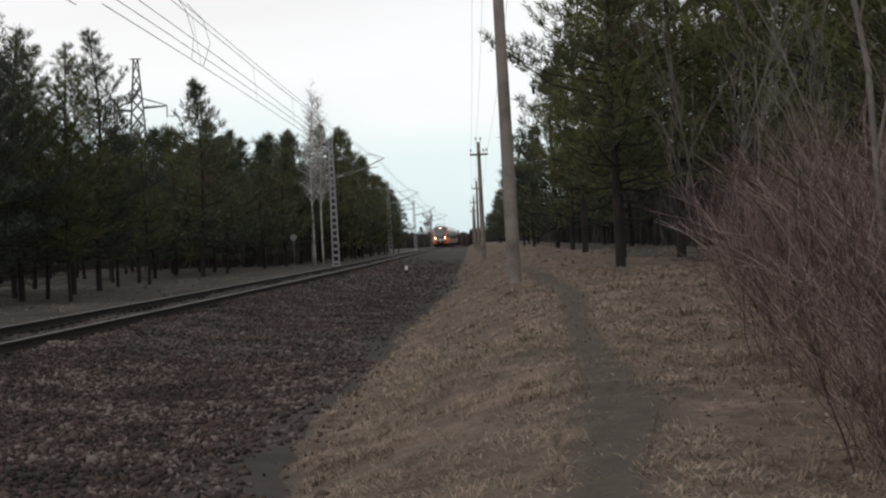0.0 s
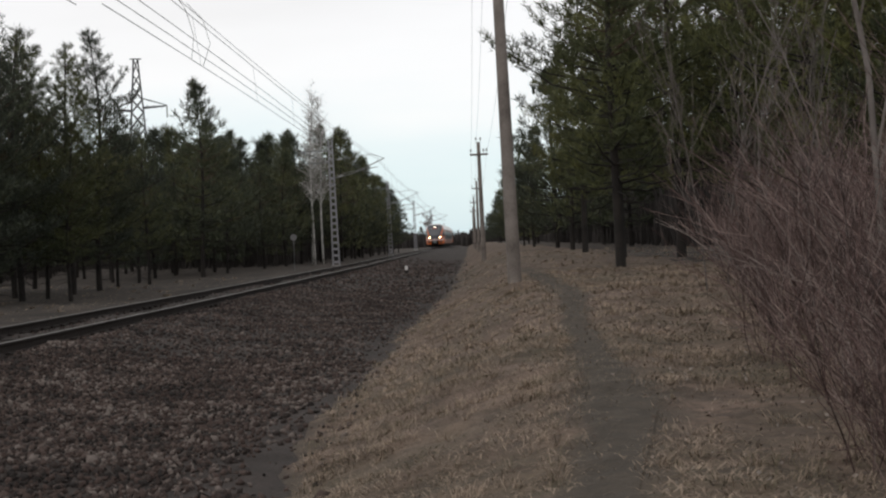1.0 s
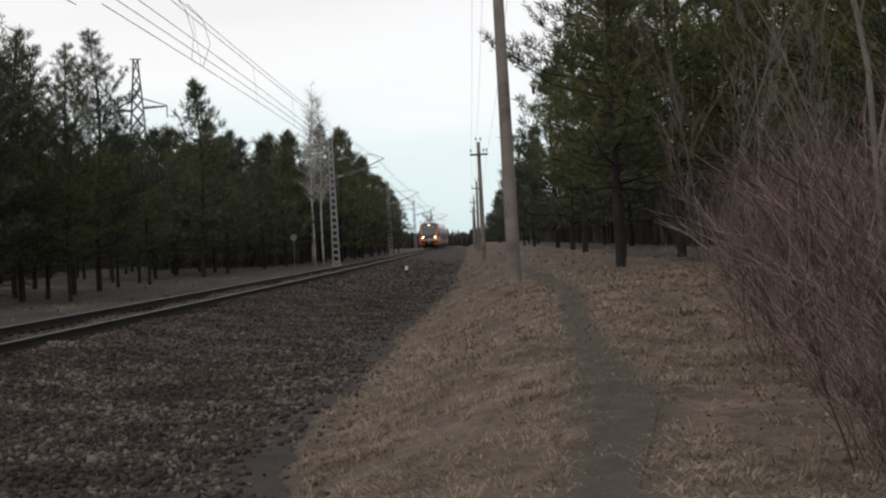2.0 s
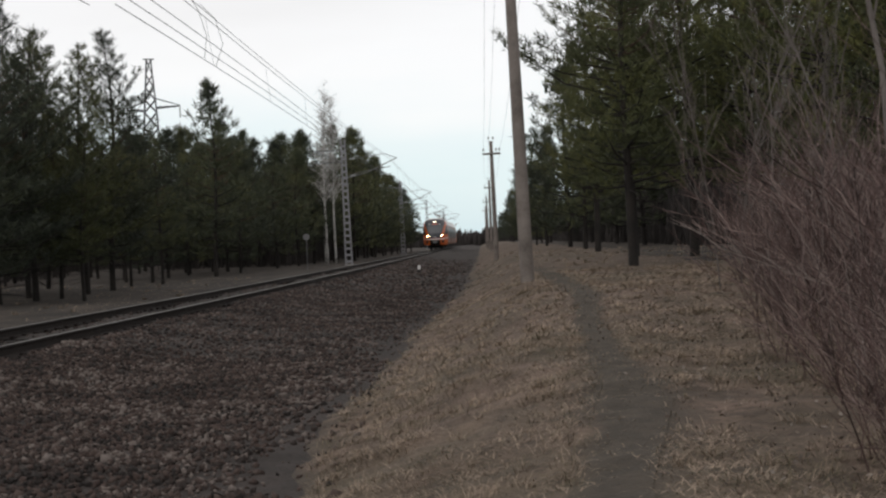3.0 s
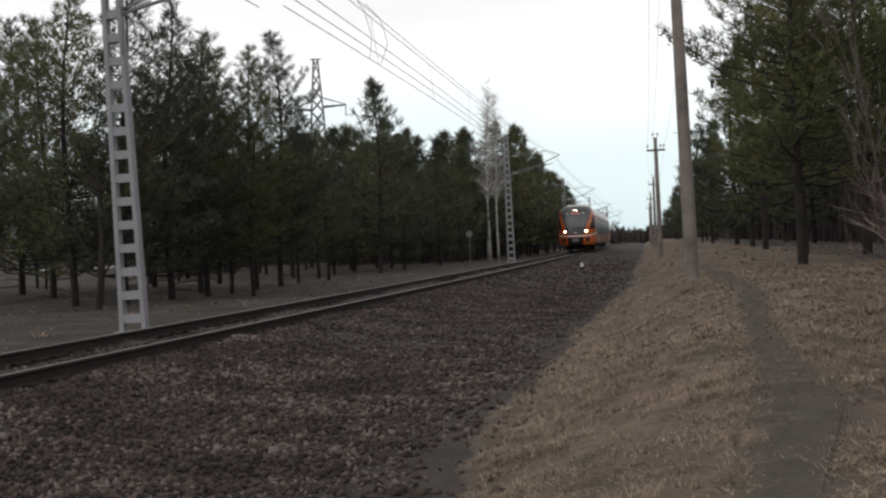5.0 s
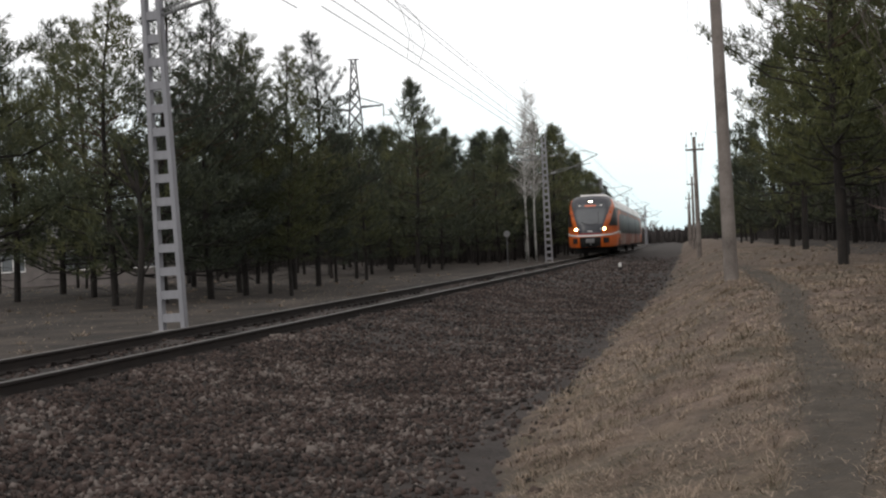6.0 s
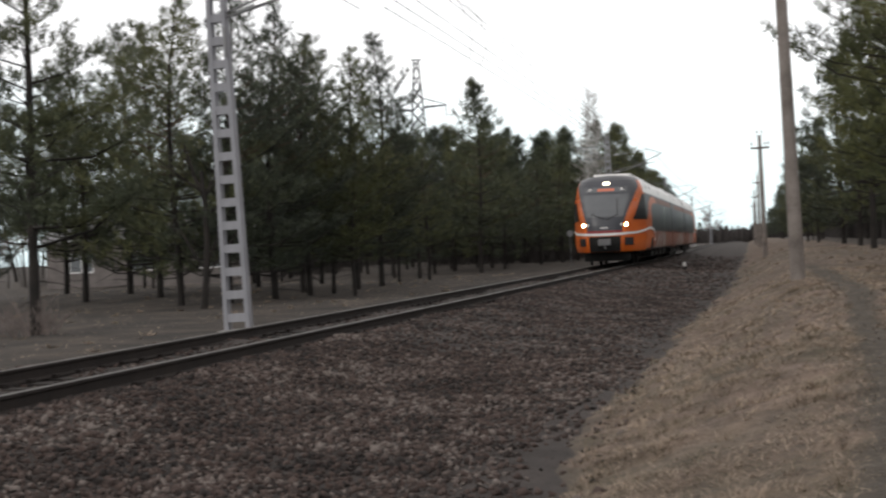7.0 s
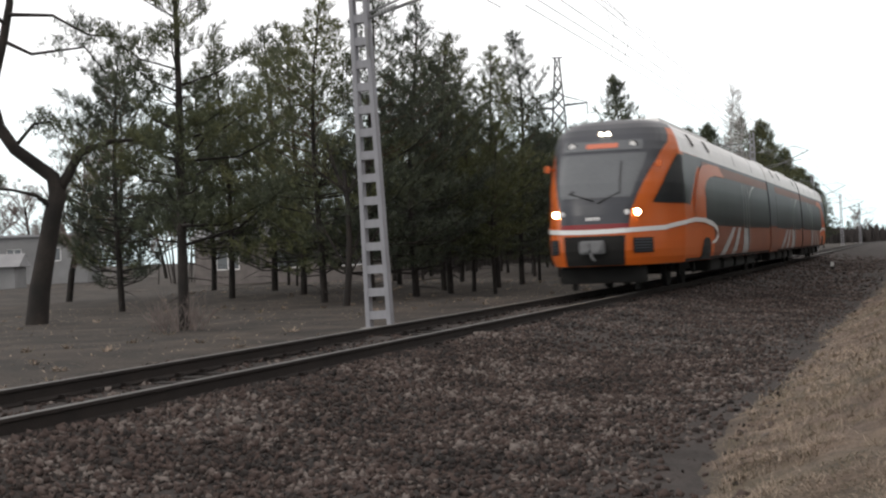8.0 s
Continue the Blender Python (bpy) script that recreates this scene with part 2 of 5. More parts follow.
def part(name, mesh, parent=None, label="", m=None, kind=""):
    """Links a mesh as one object, under a thing or a part."""
    ob = new(name, mesh)
    if parent is not None:
        ob.parent = parent
    if m is not None:
        ob.matrix_basis = m
    return tagged(ob, label, kind=kind) if kind else tagged(ob, label)


def thing(name, label, category, group="", kind="", m=None):
    ob = new(name)
    ob.empty_display_size = 0.2
    if m is not None:
        ob.matrix_basis = m
    return tagged(ob, label, category, group, kind)


class Shape:
    """Collects boxes, tubes and sheets, to become one mesh."""

    def __init__(self):
        self.v, self.f, self.i = [], [], []

    def add(self, verts, faces, mat=0):
        k = len(self.v)
        self.v += [tuple(q) for q in verts]
        self.f += [tuple(j + k for j in q) for q in faces]
        self.i += [mat] * len(faces)
        return self

    def box(self, a, b, mat=0, m=None, bevel=0.0):
        (x0, y0, z0), (x1, y1, z1) = a, b
        if bevel:
            bm = bmesh.new()
            bmesh.ops.create_cube(bm, size=1)
            for v in bm.verts:
                v.co = Vector(((x0 + x1) / 2 + v.co.x * (x1 - x0), (y0 + y1) / 2 + v.co.y * (y1 - y0), (z0 + z1) / 2 + v.co.z * (z1 - z0)))
            bmesh.ops.bevel(bm, geom=bm.edges[:], offset=bevel, segments=2, affect="EDGES")
            bm.verts.index_update()
            vs, fs = [v.co.copy() for v in bm.verts], [[v.index for v in q.verts] for q in bm.faces]
            bm.free()
        else:
            vs = [Vector(q) for q in ((x0, y0, z0), (x1, y0, z0), (x1, y1, z0), (x0, y1, z0), (x0, y0, z1), (x1, y0, z1), (x1, y1, z1), (x0, y1, z1))]
            fs = [(3, 2, 1, 0), (4, 5, 6, 7), (0, 1, 5, 4), (1, 2, 6, 5), (2, 3, 7, 6), (3, 0, 4, 7)]
        if m is not None:
            vs = [m @ v for v in vs]
        return self.add(vs, fs, mat)

    def tube(self, pts, radii, sides=6, mat=0, cap=True):
        pts = [Vector(q) for q in pts]
        if not isinstance(radii, (list, tuple)):
            radii = [radii] * len(pts)
        rings = []
        for j, q in enumerate(pts):
            d = (pts[min(j + 1, len(pts) - 1)] - pts[max(j - 1, 0)]).normalized()
            a = d.orthogonal().normalized() if abs(d.z) > 0.99 or j == 0 else a - d * a.dot(d)
            a = a.normalized() if a.length > 1e-6 else d.orthogonal().normalized()
            b = d.cross(a)
            rings.append([q + (a * math.cos(s) + b * math.sin(s)) * radii[j] for s in [2 * math.pi * k / sides for k in range(sides)]])
        vs = [v for r in rings for v in r]
        fs = [(j * sides + k, j * sides + (k + 1) % sides, (j + 1) * sides + (k + 1) % sides, (j + 1) * sides + k) for j in range(len(pts) - 1) for k in range(sides)]
        if cap:
            fs += [tuple(range(sides))[::-1], tuple((len(pts) - 1) * sides + k for k in range(sides))]
        return self.add(vs, fs, mat)

    def sheet(self, grid, mat=0):
        """grid: rows of points."""
        n = len(grid[0])
        return self.add([q for r in grid for q in r], [(j * n + k, j * n + k + 1, (j + 1) * n + k + 1, (j + 1) * n + k) for j in range(len(grid) - 1) for k in range(n - 1)], mat)

    def mesh(self, name, mats, smooth=False):
        return mesh_of(name, self.v, self.f, mats, self.i if isinstance(mats, (list, tuple)) else None, smooth)


# ---- the line of the track, and the lie of the land ----
RAIL = 0.40


def track(y):
    return -7.635 + 0.04193 * y - 1.5295e-4 * y * y + 3.189e-7 * y ** 3 if y < 330 else track(329.9) + (y - 329.9) * 0.045


def slope(y):
    return (track(y + 0.5) - track(y - 0.5))


def smooth(a, b, x):
    k = np.clip((x - a) / (b - a), 0, 1)
    return k * k * (3 - 2 * k)


FOOT = -1.45  # where the gravel meets the grass bank, near the camera


def foot_np(y):
    """The foot of the grass bank draws away from the track with distance."""
    y = np.asarray(y, dtype=float)
    return FOOT + 0.045 * np.clip(y - 15, 0, 40) + 0.02 * np.clip(y - 55, 0, 400)


def track_np(y):
    y = np.asarray(y, dtype=float)
    yc = np.minimum(y, 329.9)
    return -7.635 + 0.04193 * yc - 1.5295e-4 * yc * yc + 3.189e-7 * yc ** 3 + (y - yc) * 0.045


def waves(x, y, s):
    return (np.sin(x * 1.7 * s + 1.3 * np.sin(y * 0.9 * s)) + np.sin(y * 1.3 * s + 1.7 * np.sin(x * 1.1 * s + 2)) + np.sin((x + y) * 0.8 * s + 4)) / 3


def rough(x, y, s):
    """Smooth random relief from a hashed lattice."""
    x, y = np.asarray(x, dtype=float) * s, np.asarray(y, dtype=float) * s
    i, j = np.floor(x), np.floor(y)
    fx, fy = x - i, y - j
    fx, fy = fx * fx * (3 - 2 * fx), fy * fy * (3 - 2 * fy)

    def lattice(p, q):
        h = np.sin(p * 127.1 + q * 311.7 + s * 17.0) * 43758.5453
        return (h - np.floor(h)) * 2 - 1

    top = lattice(i, j) * (1 - fx) + lattice(i + 1, j) * fx
    low = lattice(i, j + 1) * (1 - fx) + lattice(i + 1, j + 1) * fx
    return top * (1 - fy) + low * fy


def land(x, y):
    """Height of the earth, without the ballast."""
    x, y = np.asarray(x, dtype=float), np.asarray(y, dtype=float)
    u = x - track_np(y)
    base = bed(x, y) - 0.06
    left = 0.06 + 0.05 * waves(x, y, 0.5) + 0.25 * smooth(8, 16, -u) * waves(x, y, 0.13)
    bank = 0.32 + 0.42 * smooth(2, 28, y) + 0.12 * smooth(28, 90, y)
    foot = foot_np(y) + 0.16 * rough(0.0 * x, y, 0.55) + 0.06 * rough(0.0 * x + 3, y, 2.1)
    up = smooth(-0.3, 2.7, x - foot)
    right = base + (bank - base) * up + (0.03 * rough(x, y, 0.8) + 0.02 * rough(x, y, 2.3) + 0.014 * rough(x, y, 5.1)) * smooth(0, 0.7, x - foot)
    return left + (right - left) * smooth(-2.9, -2.4, u)


def bed(x, y):
    """Height of the ballast's surface."""
    x, y = np.asarray(x, dtype=float), np.asarray(y, dtype=float)
    u = x - track_np(y)
    top = RAIL - 0.17
    right = top - 0.30 * smooth(1.3, 3.0, u) - 0.10 * smooth(2.6, 5.0, u)
    left = top - 0.24 * smooth(1.5, 2.7, -u)
    mound = 0.22 * np.exp(-((y - 62) / 4.0) ** 2) * smooth(1.4, 3.0, u)
    return np.where(u > 0, right + mound, left) + 0.02 * rough(x, y, 4.0) + 0.05 * rough(x, y, 0.9)


def graded(stops):
    out = []
    for (a, b, step) in stops:
        out += list(np.arange(a, b, step))
    return np.array(out)


def grid_mesh(name, X, Y, Z, mat):
    r, c = X.shape
    idx = np.arange(r * c).reshape(r, c)
    loops = np.stack([idx[:-1, :-1], idx[:-1, 1:], idx[1:, 1:], idx[1:, :-1]], -1).reshape(-1)
    me = fast_mesh(name, np.stack([X, Y, Z], -1).reshape(-1, 3), loops, 4, mat)
    me.polygons.foreach_set("use_smooth", np.ones(len(me.polygons), dtype=bool))
    return me


def worn(X, Y):
    """How far the turf is worn off: along the footpath and at the foot of the bank."""
    ys_p, cx, hw = path_line()
    edge = 1 + 0.35 * rough(X, Y, 1.3) + 0.25 * rough(X, Y, 4.0)
    to_path = np.abs(X - np.interp(Y, ys_p, cx)) / (np.interp(Y, ys_p, hw) * edge)
    bare = (1 - smooth(0.35, 1.6, to_path)) * (1 - smooth(30, 42, Y))
    out = X - foot_np(Y) - 0.16 * rough(0.0 * X, Y, 0.55) + 0.14 * rough(X, Y, 2.6) + 0.1 * rough(X, Y, 6.0)
    return np.maximum(bare, 1 - smooth(0.05, 0.5, out))


def build_ground():
    ys = graded([(-400, -40, 40), (-40, 2, 2), (2, 4, 0.5), (4, 22, 0.1), (22, 40, 0.25), (40, 120, 1), (120, 420, 6), (420, 3000, 200)])
    xs = graded([(-2400, -300, 150), (-300, -60, 12), (-60, -12, 1.5), (-12, -2, 0.5), (-2, 5, 0.09), (5, 6, 0.2), (6, 20, 0.6), (20, 60, 2), (60, 300, 12), (300, 2500, 150)])
    X, Y = np.meshgrid(xs, ys)
    me = grid_mesh("ground", X, Y, land(X, Y), SOIL)
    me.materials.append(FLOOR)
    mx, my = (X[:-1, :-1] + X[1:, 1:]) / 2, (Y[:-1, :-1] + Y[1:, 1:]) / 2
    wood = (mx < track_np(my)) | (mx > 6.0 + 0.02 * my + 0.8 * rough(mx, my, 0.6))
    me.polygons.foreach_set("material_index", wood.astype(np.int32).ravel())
    bare = worn(X, Y)
    att = me.attributes.new("bare", "FLOAT", "POINT")
    att.data.foreach_set("value", bare.astype(np.float32).ravel())
    ob = new("ground", me)
    tagged(ob, "dry trampled grass and bare forest soil", "ground", kind="structure")
    ys = graded([(-60, 2, 1.5), (2, 45, 0.2), (45, 130, 1), (130, 420, 5)])
    ws = np.linspace(0, 1, 110)
    W, Y = np.meshgrid(ws, ys)
    L = track_np(Y) - 2.9
    Rr = np.maximum(foot_np(Y) + 0.3, track_np(Y) + 2.5)
    X = L + (Rr - L) * W
    ob = new("ballast_bed", grid_mesh("ballast_bed", X, Y, bed(X, Y), GRAVEL))
    tagged(ob, "brown-grey crushed stone bed beneath the railway track", "ballast", kind="structure")


def path_line():
    mid = [(3.0, 0.45, 0.24), (6.4, 0.71, 0.24), (7.6, 0.91, 0.30), (9.2, 1.18, 0.36), (10.1, 1.24, 0.32), (11.3, 1.28, 0.26), (13.7, 1.41, 0.19), (16.4, 1.55, 0.18), (19.5, 1.87, 0.24), (22.5, 1.95, 0.28), (26, 1.95, 0.3), (32, 2.05, 0.25), (40, 2.3, 0.2)]
    ys = np.arange(3.0, 40, 0.1)
    return ys, np.interp(ys, [q[0] for q in mid], [q[1] for q in mid]), np.interp(ys, [q[0] for q in mid], [q[2] for q in mid])


def build_path():
    """The narrow trodden footpath along the bank; its worn edges belong to the ground."""
    ys, cx, hw = path_line()
    ws = np.linspace(-0.7, 0.7, 15)
    X = cx[:, None] + hw[:, None] * ws[None]
    Y = np.repeat(ys[:, None], len(ws), 1)
    me = grid_mesh("footpath", X, Y, land(X, Y) + 0.006, SOIL)
    me.attributes.new("bare", "FLOAT", "POINT").data.foreach_set("value", worn(X, Y).astype(np.float32).ravel())
    ob = new("footpath", me)
    tagged(ob, "narrow trodden earth footpath through dry grass", "path", kind="structure")
    return ys, cx, hw


# ---- rails, stones, grass ----
def build_rails():
    prof = [(-0.066, -0.18), (0.066, -0.18), (0.066, -0.165), (0.012, -0.14), (0.009, -0.05), (0.036, -0.035), (0.036, -0.006), (0.028, 0.0), (-0.028, 0.0), (-0.036, -0.006), (-0.036, -0.035), (-0.009, -0.05), (-0.012, -0.14), (-0.066, -0.165)]
    ys = graded([(-30, 5, 2.5), (5, 60, 1.0), (60, 400, 5)])
    root = thing("railway_track", "two steel rails on concrete sleepers sunk in ballast", "railway track", kind="structure")
    for s in (-0.797, 0.797):
        sh = Shape()
        n = len(prof)
        pts = [(track(y) + s + px, y, RAIL + pz) for y in ys for px, pz in prof]
        fs, ix = [], []
        for j in range(len(ys) - 1):
            for k in range(n):
                fs.append((j * n + k, j * n + (k + 1) % n, (j + 1) * n + (k + 1) % n, (j + 1) * n + k))
                ix.append(1 if k in (6, 7, 8) else 0)
        part("rail", mesh_of("rail", pts, fs, [RUST, STEEL], ix), root, "rusty steel rail with a polished head")
    sl = Shape().box((-1.3, -0.13, -0.2), (1.3, 0.13, 0.0), bevel=0.02).mesh("sleeper", SLEEPER)
    clip = Shape()
    for s in (-0.797, 0.797):
        for q in (-0.1, 0.1):
            clip.box((s + q - 0.04, -0.05, -0.01), (s + q + 0.04, 0.05, 0.05), bevel=0.01)
    clip_me = clip.mesh("rail_clip", RUST)
    y = 4.0
    while y < 125:
        o = part("sleeper", sl, root, m=pose(track(y), y, RAIL - 0.185, 0, 0, -math.degrees(math.atan(slope(y)))))
        part("rail_fastening", clip_me, o)
        y += 0.56


def scatter_stones():
    rng = np.random.default_rng(4)
    octa_v = np.array([(1, 0, 0), (-1, 0, 0), (0, 1, 0), (0, -1, 0), (0, 0, 1), (0, 0, -1)], dtype=float)
    octa_f = np.array([(0, 2, 4), (2, 1, 4), (1, 3, 4), (3, 0, 4), (2, 0, 5), (1, 2, 5), (3, 1, 5), (0, 3, 5)])
    for y0, y1, count, bv, bf, lo, hi in ((3.5, 20, 78000, octa_v, octa_f, 0.014, 0.046), (20, 46, 30000, octa_v, octa_f, 0.018, 0.046), (46, 120, 15000, octa_v, octa_f, 0.035, 0.07)):
        y = y0 + (y1 - y0) * rng.random(count)
        L, Rr = track_np(y) - 2.3, foot_np(y) + 0.6
        x = L + (Rr - L) * rng.random(count)
        u = x - track_np(y)
        keep = (np.abs(np.abs(u) - 0.797) > 0.1)
        keep &= (u > 0.95) | ((rng.random(count) < 0.12) & (np.abs(u) < 0.7)) | ((u < -0.95) & (rng.random(count) < 0.4))
        edge = x - foot_np(y) - 0.16 * rough(0.0 * x, y, 0.55) + 0.2 * rough(x, y, 1.4)
        keep &= (edge < 0.1 - 1.15 * rng.random(count) ** 1.3) | (rng.random(count) < 0.04)
        keep &= rng.random(count) > 0.85 * smooth(70, 118, y)
        x, y = x[keep], y[keep]
        n = len(x)
        size = lo + (hi - lo) * rng.random(n) ** 2.0
        z = np.maximum(bed(x, y), land(x, y)) + size * 0.25
        q = rng.normal(size=(n, 3, 3))
        q, _ = np.linalg.qr(q)
        stretch = (0.5 + 0.9 * rng.random((n, 1, 3)))
        v = (bv[None] * stretch * (0.65 + 0.6 * rng.random((n, len(bv), 1)))) @ q * size[:, None, None]
        v += np.stack([x, y, z], -1)[:, None]
        f = bf[None] + (np.arange(n) * len(bv))[:, None, None]
        ob = new("ballast_stones", fast_mesh("ballast_stones", v.reshape(-1, 3), f.reshape(-1), 3, STONE))
        tagged(ob, "loose reddish-brown and grey crushed ballast stones", "ballast stones", kind="stuff")


def blades(x, y, length, az, lean, width):
    """One bent three-faced blade at every x, y."""
    n = len(x)
    dx, dy = np.cos(az) * np.sin(lean) * length, np.sin(az) * np.sin(lean) * length
    dz = np.cos(lean) * length
    b = np.stack([x, y, land(x, y) - 0.005], -1)
    mid = b + np.stack([dx * 0.45, dy * 0.45, dz * 0.6 + 0.012], -1)
    tip = b + np.stack([dx, dy, dz * 0.75 + 0.006], -1)
    s = np.stack([-np.sin(az), np.cos(az), np.zeros(n)], -1) * np.broadcast_to(width, (n,))[:, None]
    v = np.stack([b - s, b + s, mid + s * 0.8, mid - s * 0.8, tip], 1)
    f = np.array([(0, 1, 2), (0, 2, 3), (3, 2, 4)])[None] + (np.arange(n) * 5)[:, None, None]
    return fast_mesh("dry_grass", v.reshape(-1, 3), f.reshape(-1), 3, BLADE)


def scatter_grass(path):
    """A flat mat of straw, and tufts that stand up from it."""
    rng = np.random.default_rng(9)
    ys, cx, hw = path
    mats = ((-1.2, 3.8, 3.4, 14, 62000, 0.05, 0.14, 0.0024), (-1.3, 6, 14, 32, 42000, 0.07, 0.18, 0.0045), (-1.0, 12, 32, 70, 9000, 0.08, 0.2, 0.010), (-30, -9.5, 14, 70, 8000, 0.07, 0.2, 0.010))
    for x0, x1, y0, y1, count, lo, hi, wd in mats:
        for tufts in (False, True):
            if tufts:
                k = count // 26
                tx, ty = x0 + (x1 - x0) * rng.random(k), y0 + (y1 - y0) * rng.random(k)
                strong = rough(tx, ty, 1.1) + 0.5 * rough(tx, ty, 3.7) + 0.35 * rng.normal(size=k) + np.where(tx < 0.2, 0.25, 0) > 0.05
                tx, ty = tx[strong], ty[strong]
                per = 24
                size = np.repeat(rng.uniform(0.6, 1.5, len(tx)), per)
                away = rng.normal(size=(len(tx) * per, 2)) * 0.035 * size[:, None]
                x, y = np.repeat(tx, per) + away[:, 0], np.repeat(ty, per) + away[:, 1]
                comb = np.repeat(rng.random(len(tx)) * 6.283, per)
                az = np.where(rng.random(len(x)) < 0.6, np.arctan2(away[:, 1], away[:, 0]), comb) + rng.normal(size=len(x)) * 0.3
                length, lean = (lo + (hi - lo) * rng.random(len(x))) * size, rng.uniform(0.8, 1.5, len(x))
            else:
                x, y = x0 + (x1 - x0) * rng.random(count), y0 + (y1 - y0) * rng.random(count)
                length, lean = lo + (hi - lo) * rng.random(count), rng.uniform(1.25, 1.55, count)
                az = rng.random(count) * 6.283 + 0.6 * waves(x, y, 1.1)
            on_path = np.abs(x - np.interp(y, ys, cx)) < np.interp(y, ys, hw) * (0.45 + 0.9 * rng.random(len(x)))
            keep = ~on_path | (rng.random(len(x)) < (0.03 if tufts else 0.2))
            if not tufts:
                keep &= (rough(x, y, 1.6) + 0.6 * rough(x, y, 5.0) + rng.normal(size=len(x)) * 0.3 > -0.15)
            edge = x - foot_np(y) - 0.16 * rough(0.0 * x, y, 0.55)
            keep &= (edge + 0.2 * rough(x, y, 2.6) > 0.15 + 0.4 * rng.random(len(x)) ** 2) | (x < -9)
            keep &= (x < -9) | (x > track_np(y) + 3.0)
            x, y, az, length, lean = x[keep], y[keep], az[keep], length[keep], lean[keep]
            ob = new("dry_grass", blades(x, y, length, az, lean, wd * (0.75 if tufts else 1.0)))
            tagged(ob, "straw-coloured dry grass tufts on the bank" if tufts else "flattened straw-coloured dry grass", "grass", kind="stuff")


def scatter_litter():
    """Dead leaves lying under the shrubs."""
    rng = np.random.default_rng(14)
    n = 1600
    y = 4.5 + 17 * rng.random(n) ** 1.4
    x = 1.35 + 0.055 * y + rng.normal(size=n) * 0.5 + 0.5 * rng.random(n)
    z = land(x, y) + rng.uniform(0.004, 0.03, n)
    size = rng.uniform(0.008, 0.024, n)
    q, _ = np.linalg.qr(rng.normal(size=(n, 3, 3)) * np.array([1, 1, 0.45]))
    leaf = np.array([(-1, 0, 0), (0, -0.55, 0.12), (1, 0, 0.25), (0, 0.55, 0.12)])
    v = (leaf[None] @ q) * size[:, None, None] + np.stack([x, y, z], -1)[:, None]
    ob = new("leaf_litter", fast_mesh("leaf_litter", v.reshape(-1, 3), np.arange(n * 4), 4, LITTER))
    tagged(ob, "scattered dead brown leaves under the shrubs", "leaf litter", kind="stuff")


# ---- trees ----
def pine_meshes(seed, height, crown_from, spread, bend=0.3, step=0.17, needles=10, big=1.0, red=True, leaf=None, sides=4, ragged=0.25, gaps=0.10):
    """Trunk, and whorls of upturned limbs whose side shoots carry brushes of needles."""
    rnd = random.Random(seed)
    rng = np.random.default_rng(seed)
    r0 = height * 0.0105 + 0.02
    ph = rnd.random() * 6
    path = [Vector((bend * math.sin(j / 3 + ph) * j / 12, bend * math.cos(j * 0.26 + ph) * j / 15, height * j / 12)) for j in range(13)]

    def on(z):
        k = max(0, min(11.999, z / height * 12))
        j = int(k)
        return path[j].lerp(path[j + 1], k - j)

    wood = Shape()
    wood.tube([path[0] - Vector((0, 0, 0.25))] + path, [r0 * 1.35] + [r0 * (1 - 0.92 * j / 12) ** 0.85 for j in range(13)], 8, 0)
    tuft_at, tuft_way = [], []

    def brush(a, b, d):
        count = max(1, int((b - a).length / step + 0.5))
        for j in range(count):
            tuft_at.append(a.lerp(b, (j + rnd.random()) / count))
            tuft_way.append(d)

    z, lop = crown_from, rnd.random() * 6.283
    while z < height - 0.25:
        k = (z - crown_from) / (height - crown_from)
        prof = (0.8 + 0.8 * k) if k < 0.25 else max(0.12, (1 - ((k - 0.25) / 0.75)) ** 0.8)
        turn = rnd.random() * 6.283
        count = rnd.randint(4, 6) if k < 0.85 else 4
        vigour = rnd.uniform(1 - ragged, 1 + ragged)
        for q in range(count):
            az = turn + 6.283 * (q + rnd.uniform(-0.3, 0.3)) / count
            ln = max(0.3, spread * prof * vigour * rnd.uniform(0.55, 1.15) * (1 + ragged * 0.7 * math.cos(az - lop)))
            if rnd.random() < gaps:
                continue
            d = Vector((math.cos(az), math.sin(az), rnd.uniform(-0.15, 0.15) + 0.9 * k ** 1.5)).normalized()
            pts, at = [], on(z + rnd.uniform(-0.12, 0.12))
            for j in range(5):
                pts.append(at.copy())
                d = (d + Vector((rnd.uniform(-.14, .14), rnd.uniform(-.14, .14), 0.02 + 0.09 * j + rnd.uniform(-.05, .05)))).normalized()
                at = at + d * ln / 4
            br = max(0.010, r0 * 0.30 * (1 - 0.75 * k) * min(1.2, ln / 1.5))
            wood.tube(pts[::2], [br, br * 0.65, br * 0.25], 3, 1 if k > 0.35 else 0, cap=False)
            brush(pts[3], pts[4] + (pts[4] - pts[3]) * 0.15, d)
            flat = Vector((-math.sin(az), math.cos(az), 0))
            shoots = max(3, int(ln / (step * 1.5)))
            for j in range(shoots):
                w = 0.22 + 0.76 * (j + rnd.random()) / shoots
                i = min(3, int(w * 4))
                root = pts[i].lerp(pts[i + 1], w * 4 - i)
                side = flat * (1 if j % 2 else -1) * rnd.uniform(0.5, 1.2)
                way = (d * 0.75 + side + Vector((0, 0, rnd.uniform(0.0, 0.55)))).normalized()
                size = ln * rnd.uniform(0.2, 0.42) * (1.25 - 0.75 * w) + 0.12
                brush(root + way * size * 0.2, root + way * size, (way + Vector((0, 0, 0.35))).normalized())
        z += rnd.uniform(0.26, 0.46) * (1 if k < 0.75 else 0.7) * (1 if sides > 3 else 1.3)
    for j in range(7):
        tuft_at.append(on(height - 0.09 * j) + Vector((0, 0, 0.05)))
        tuft_way.append(Vector((0, 0, 1)))
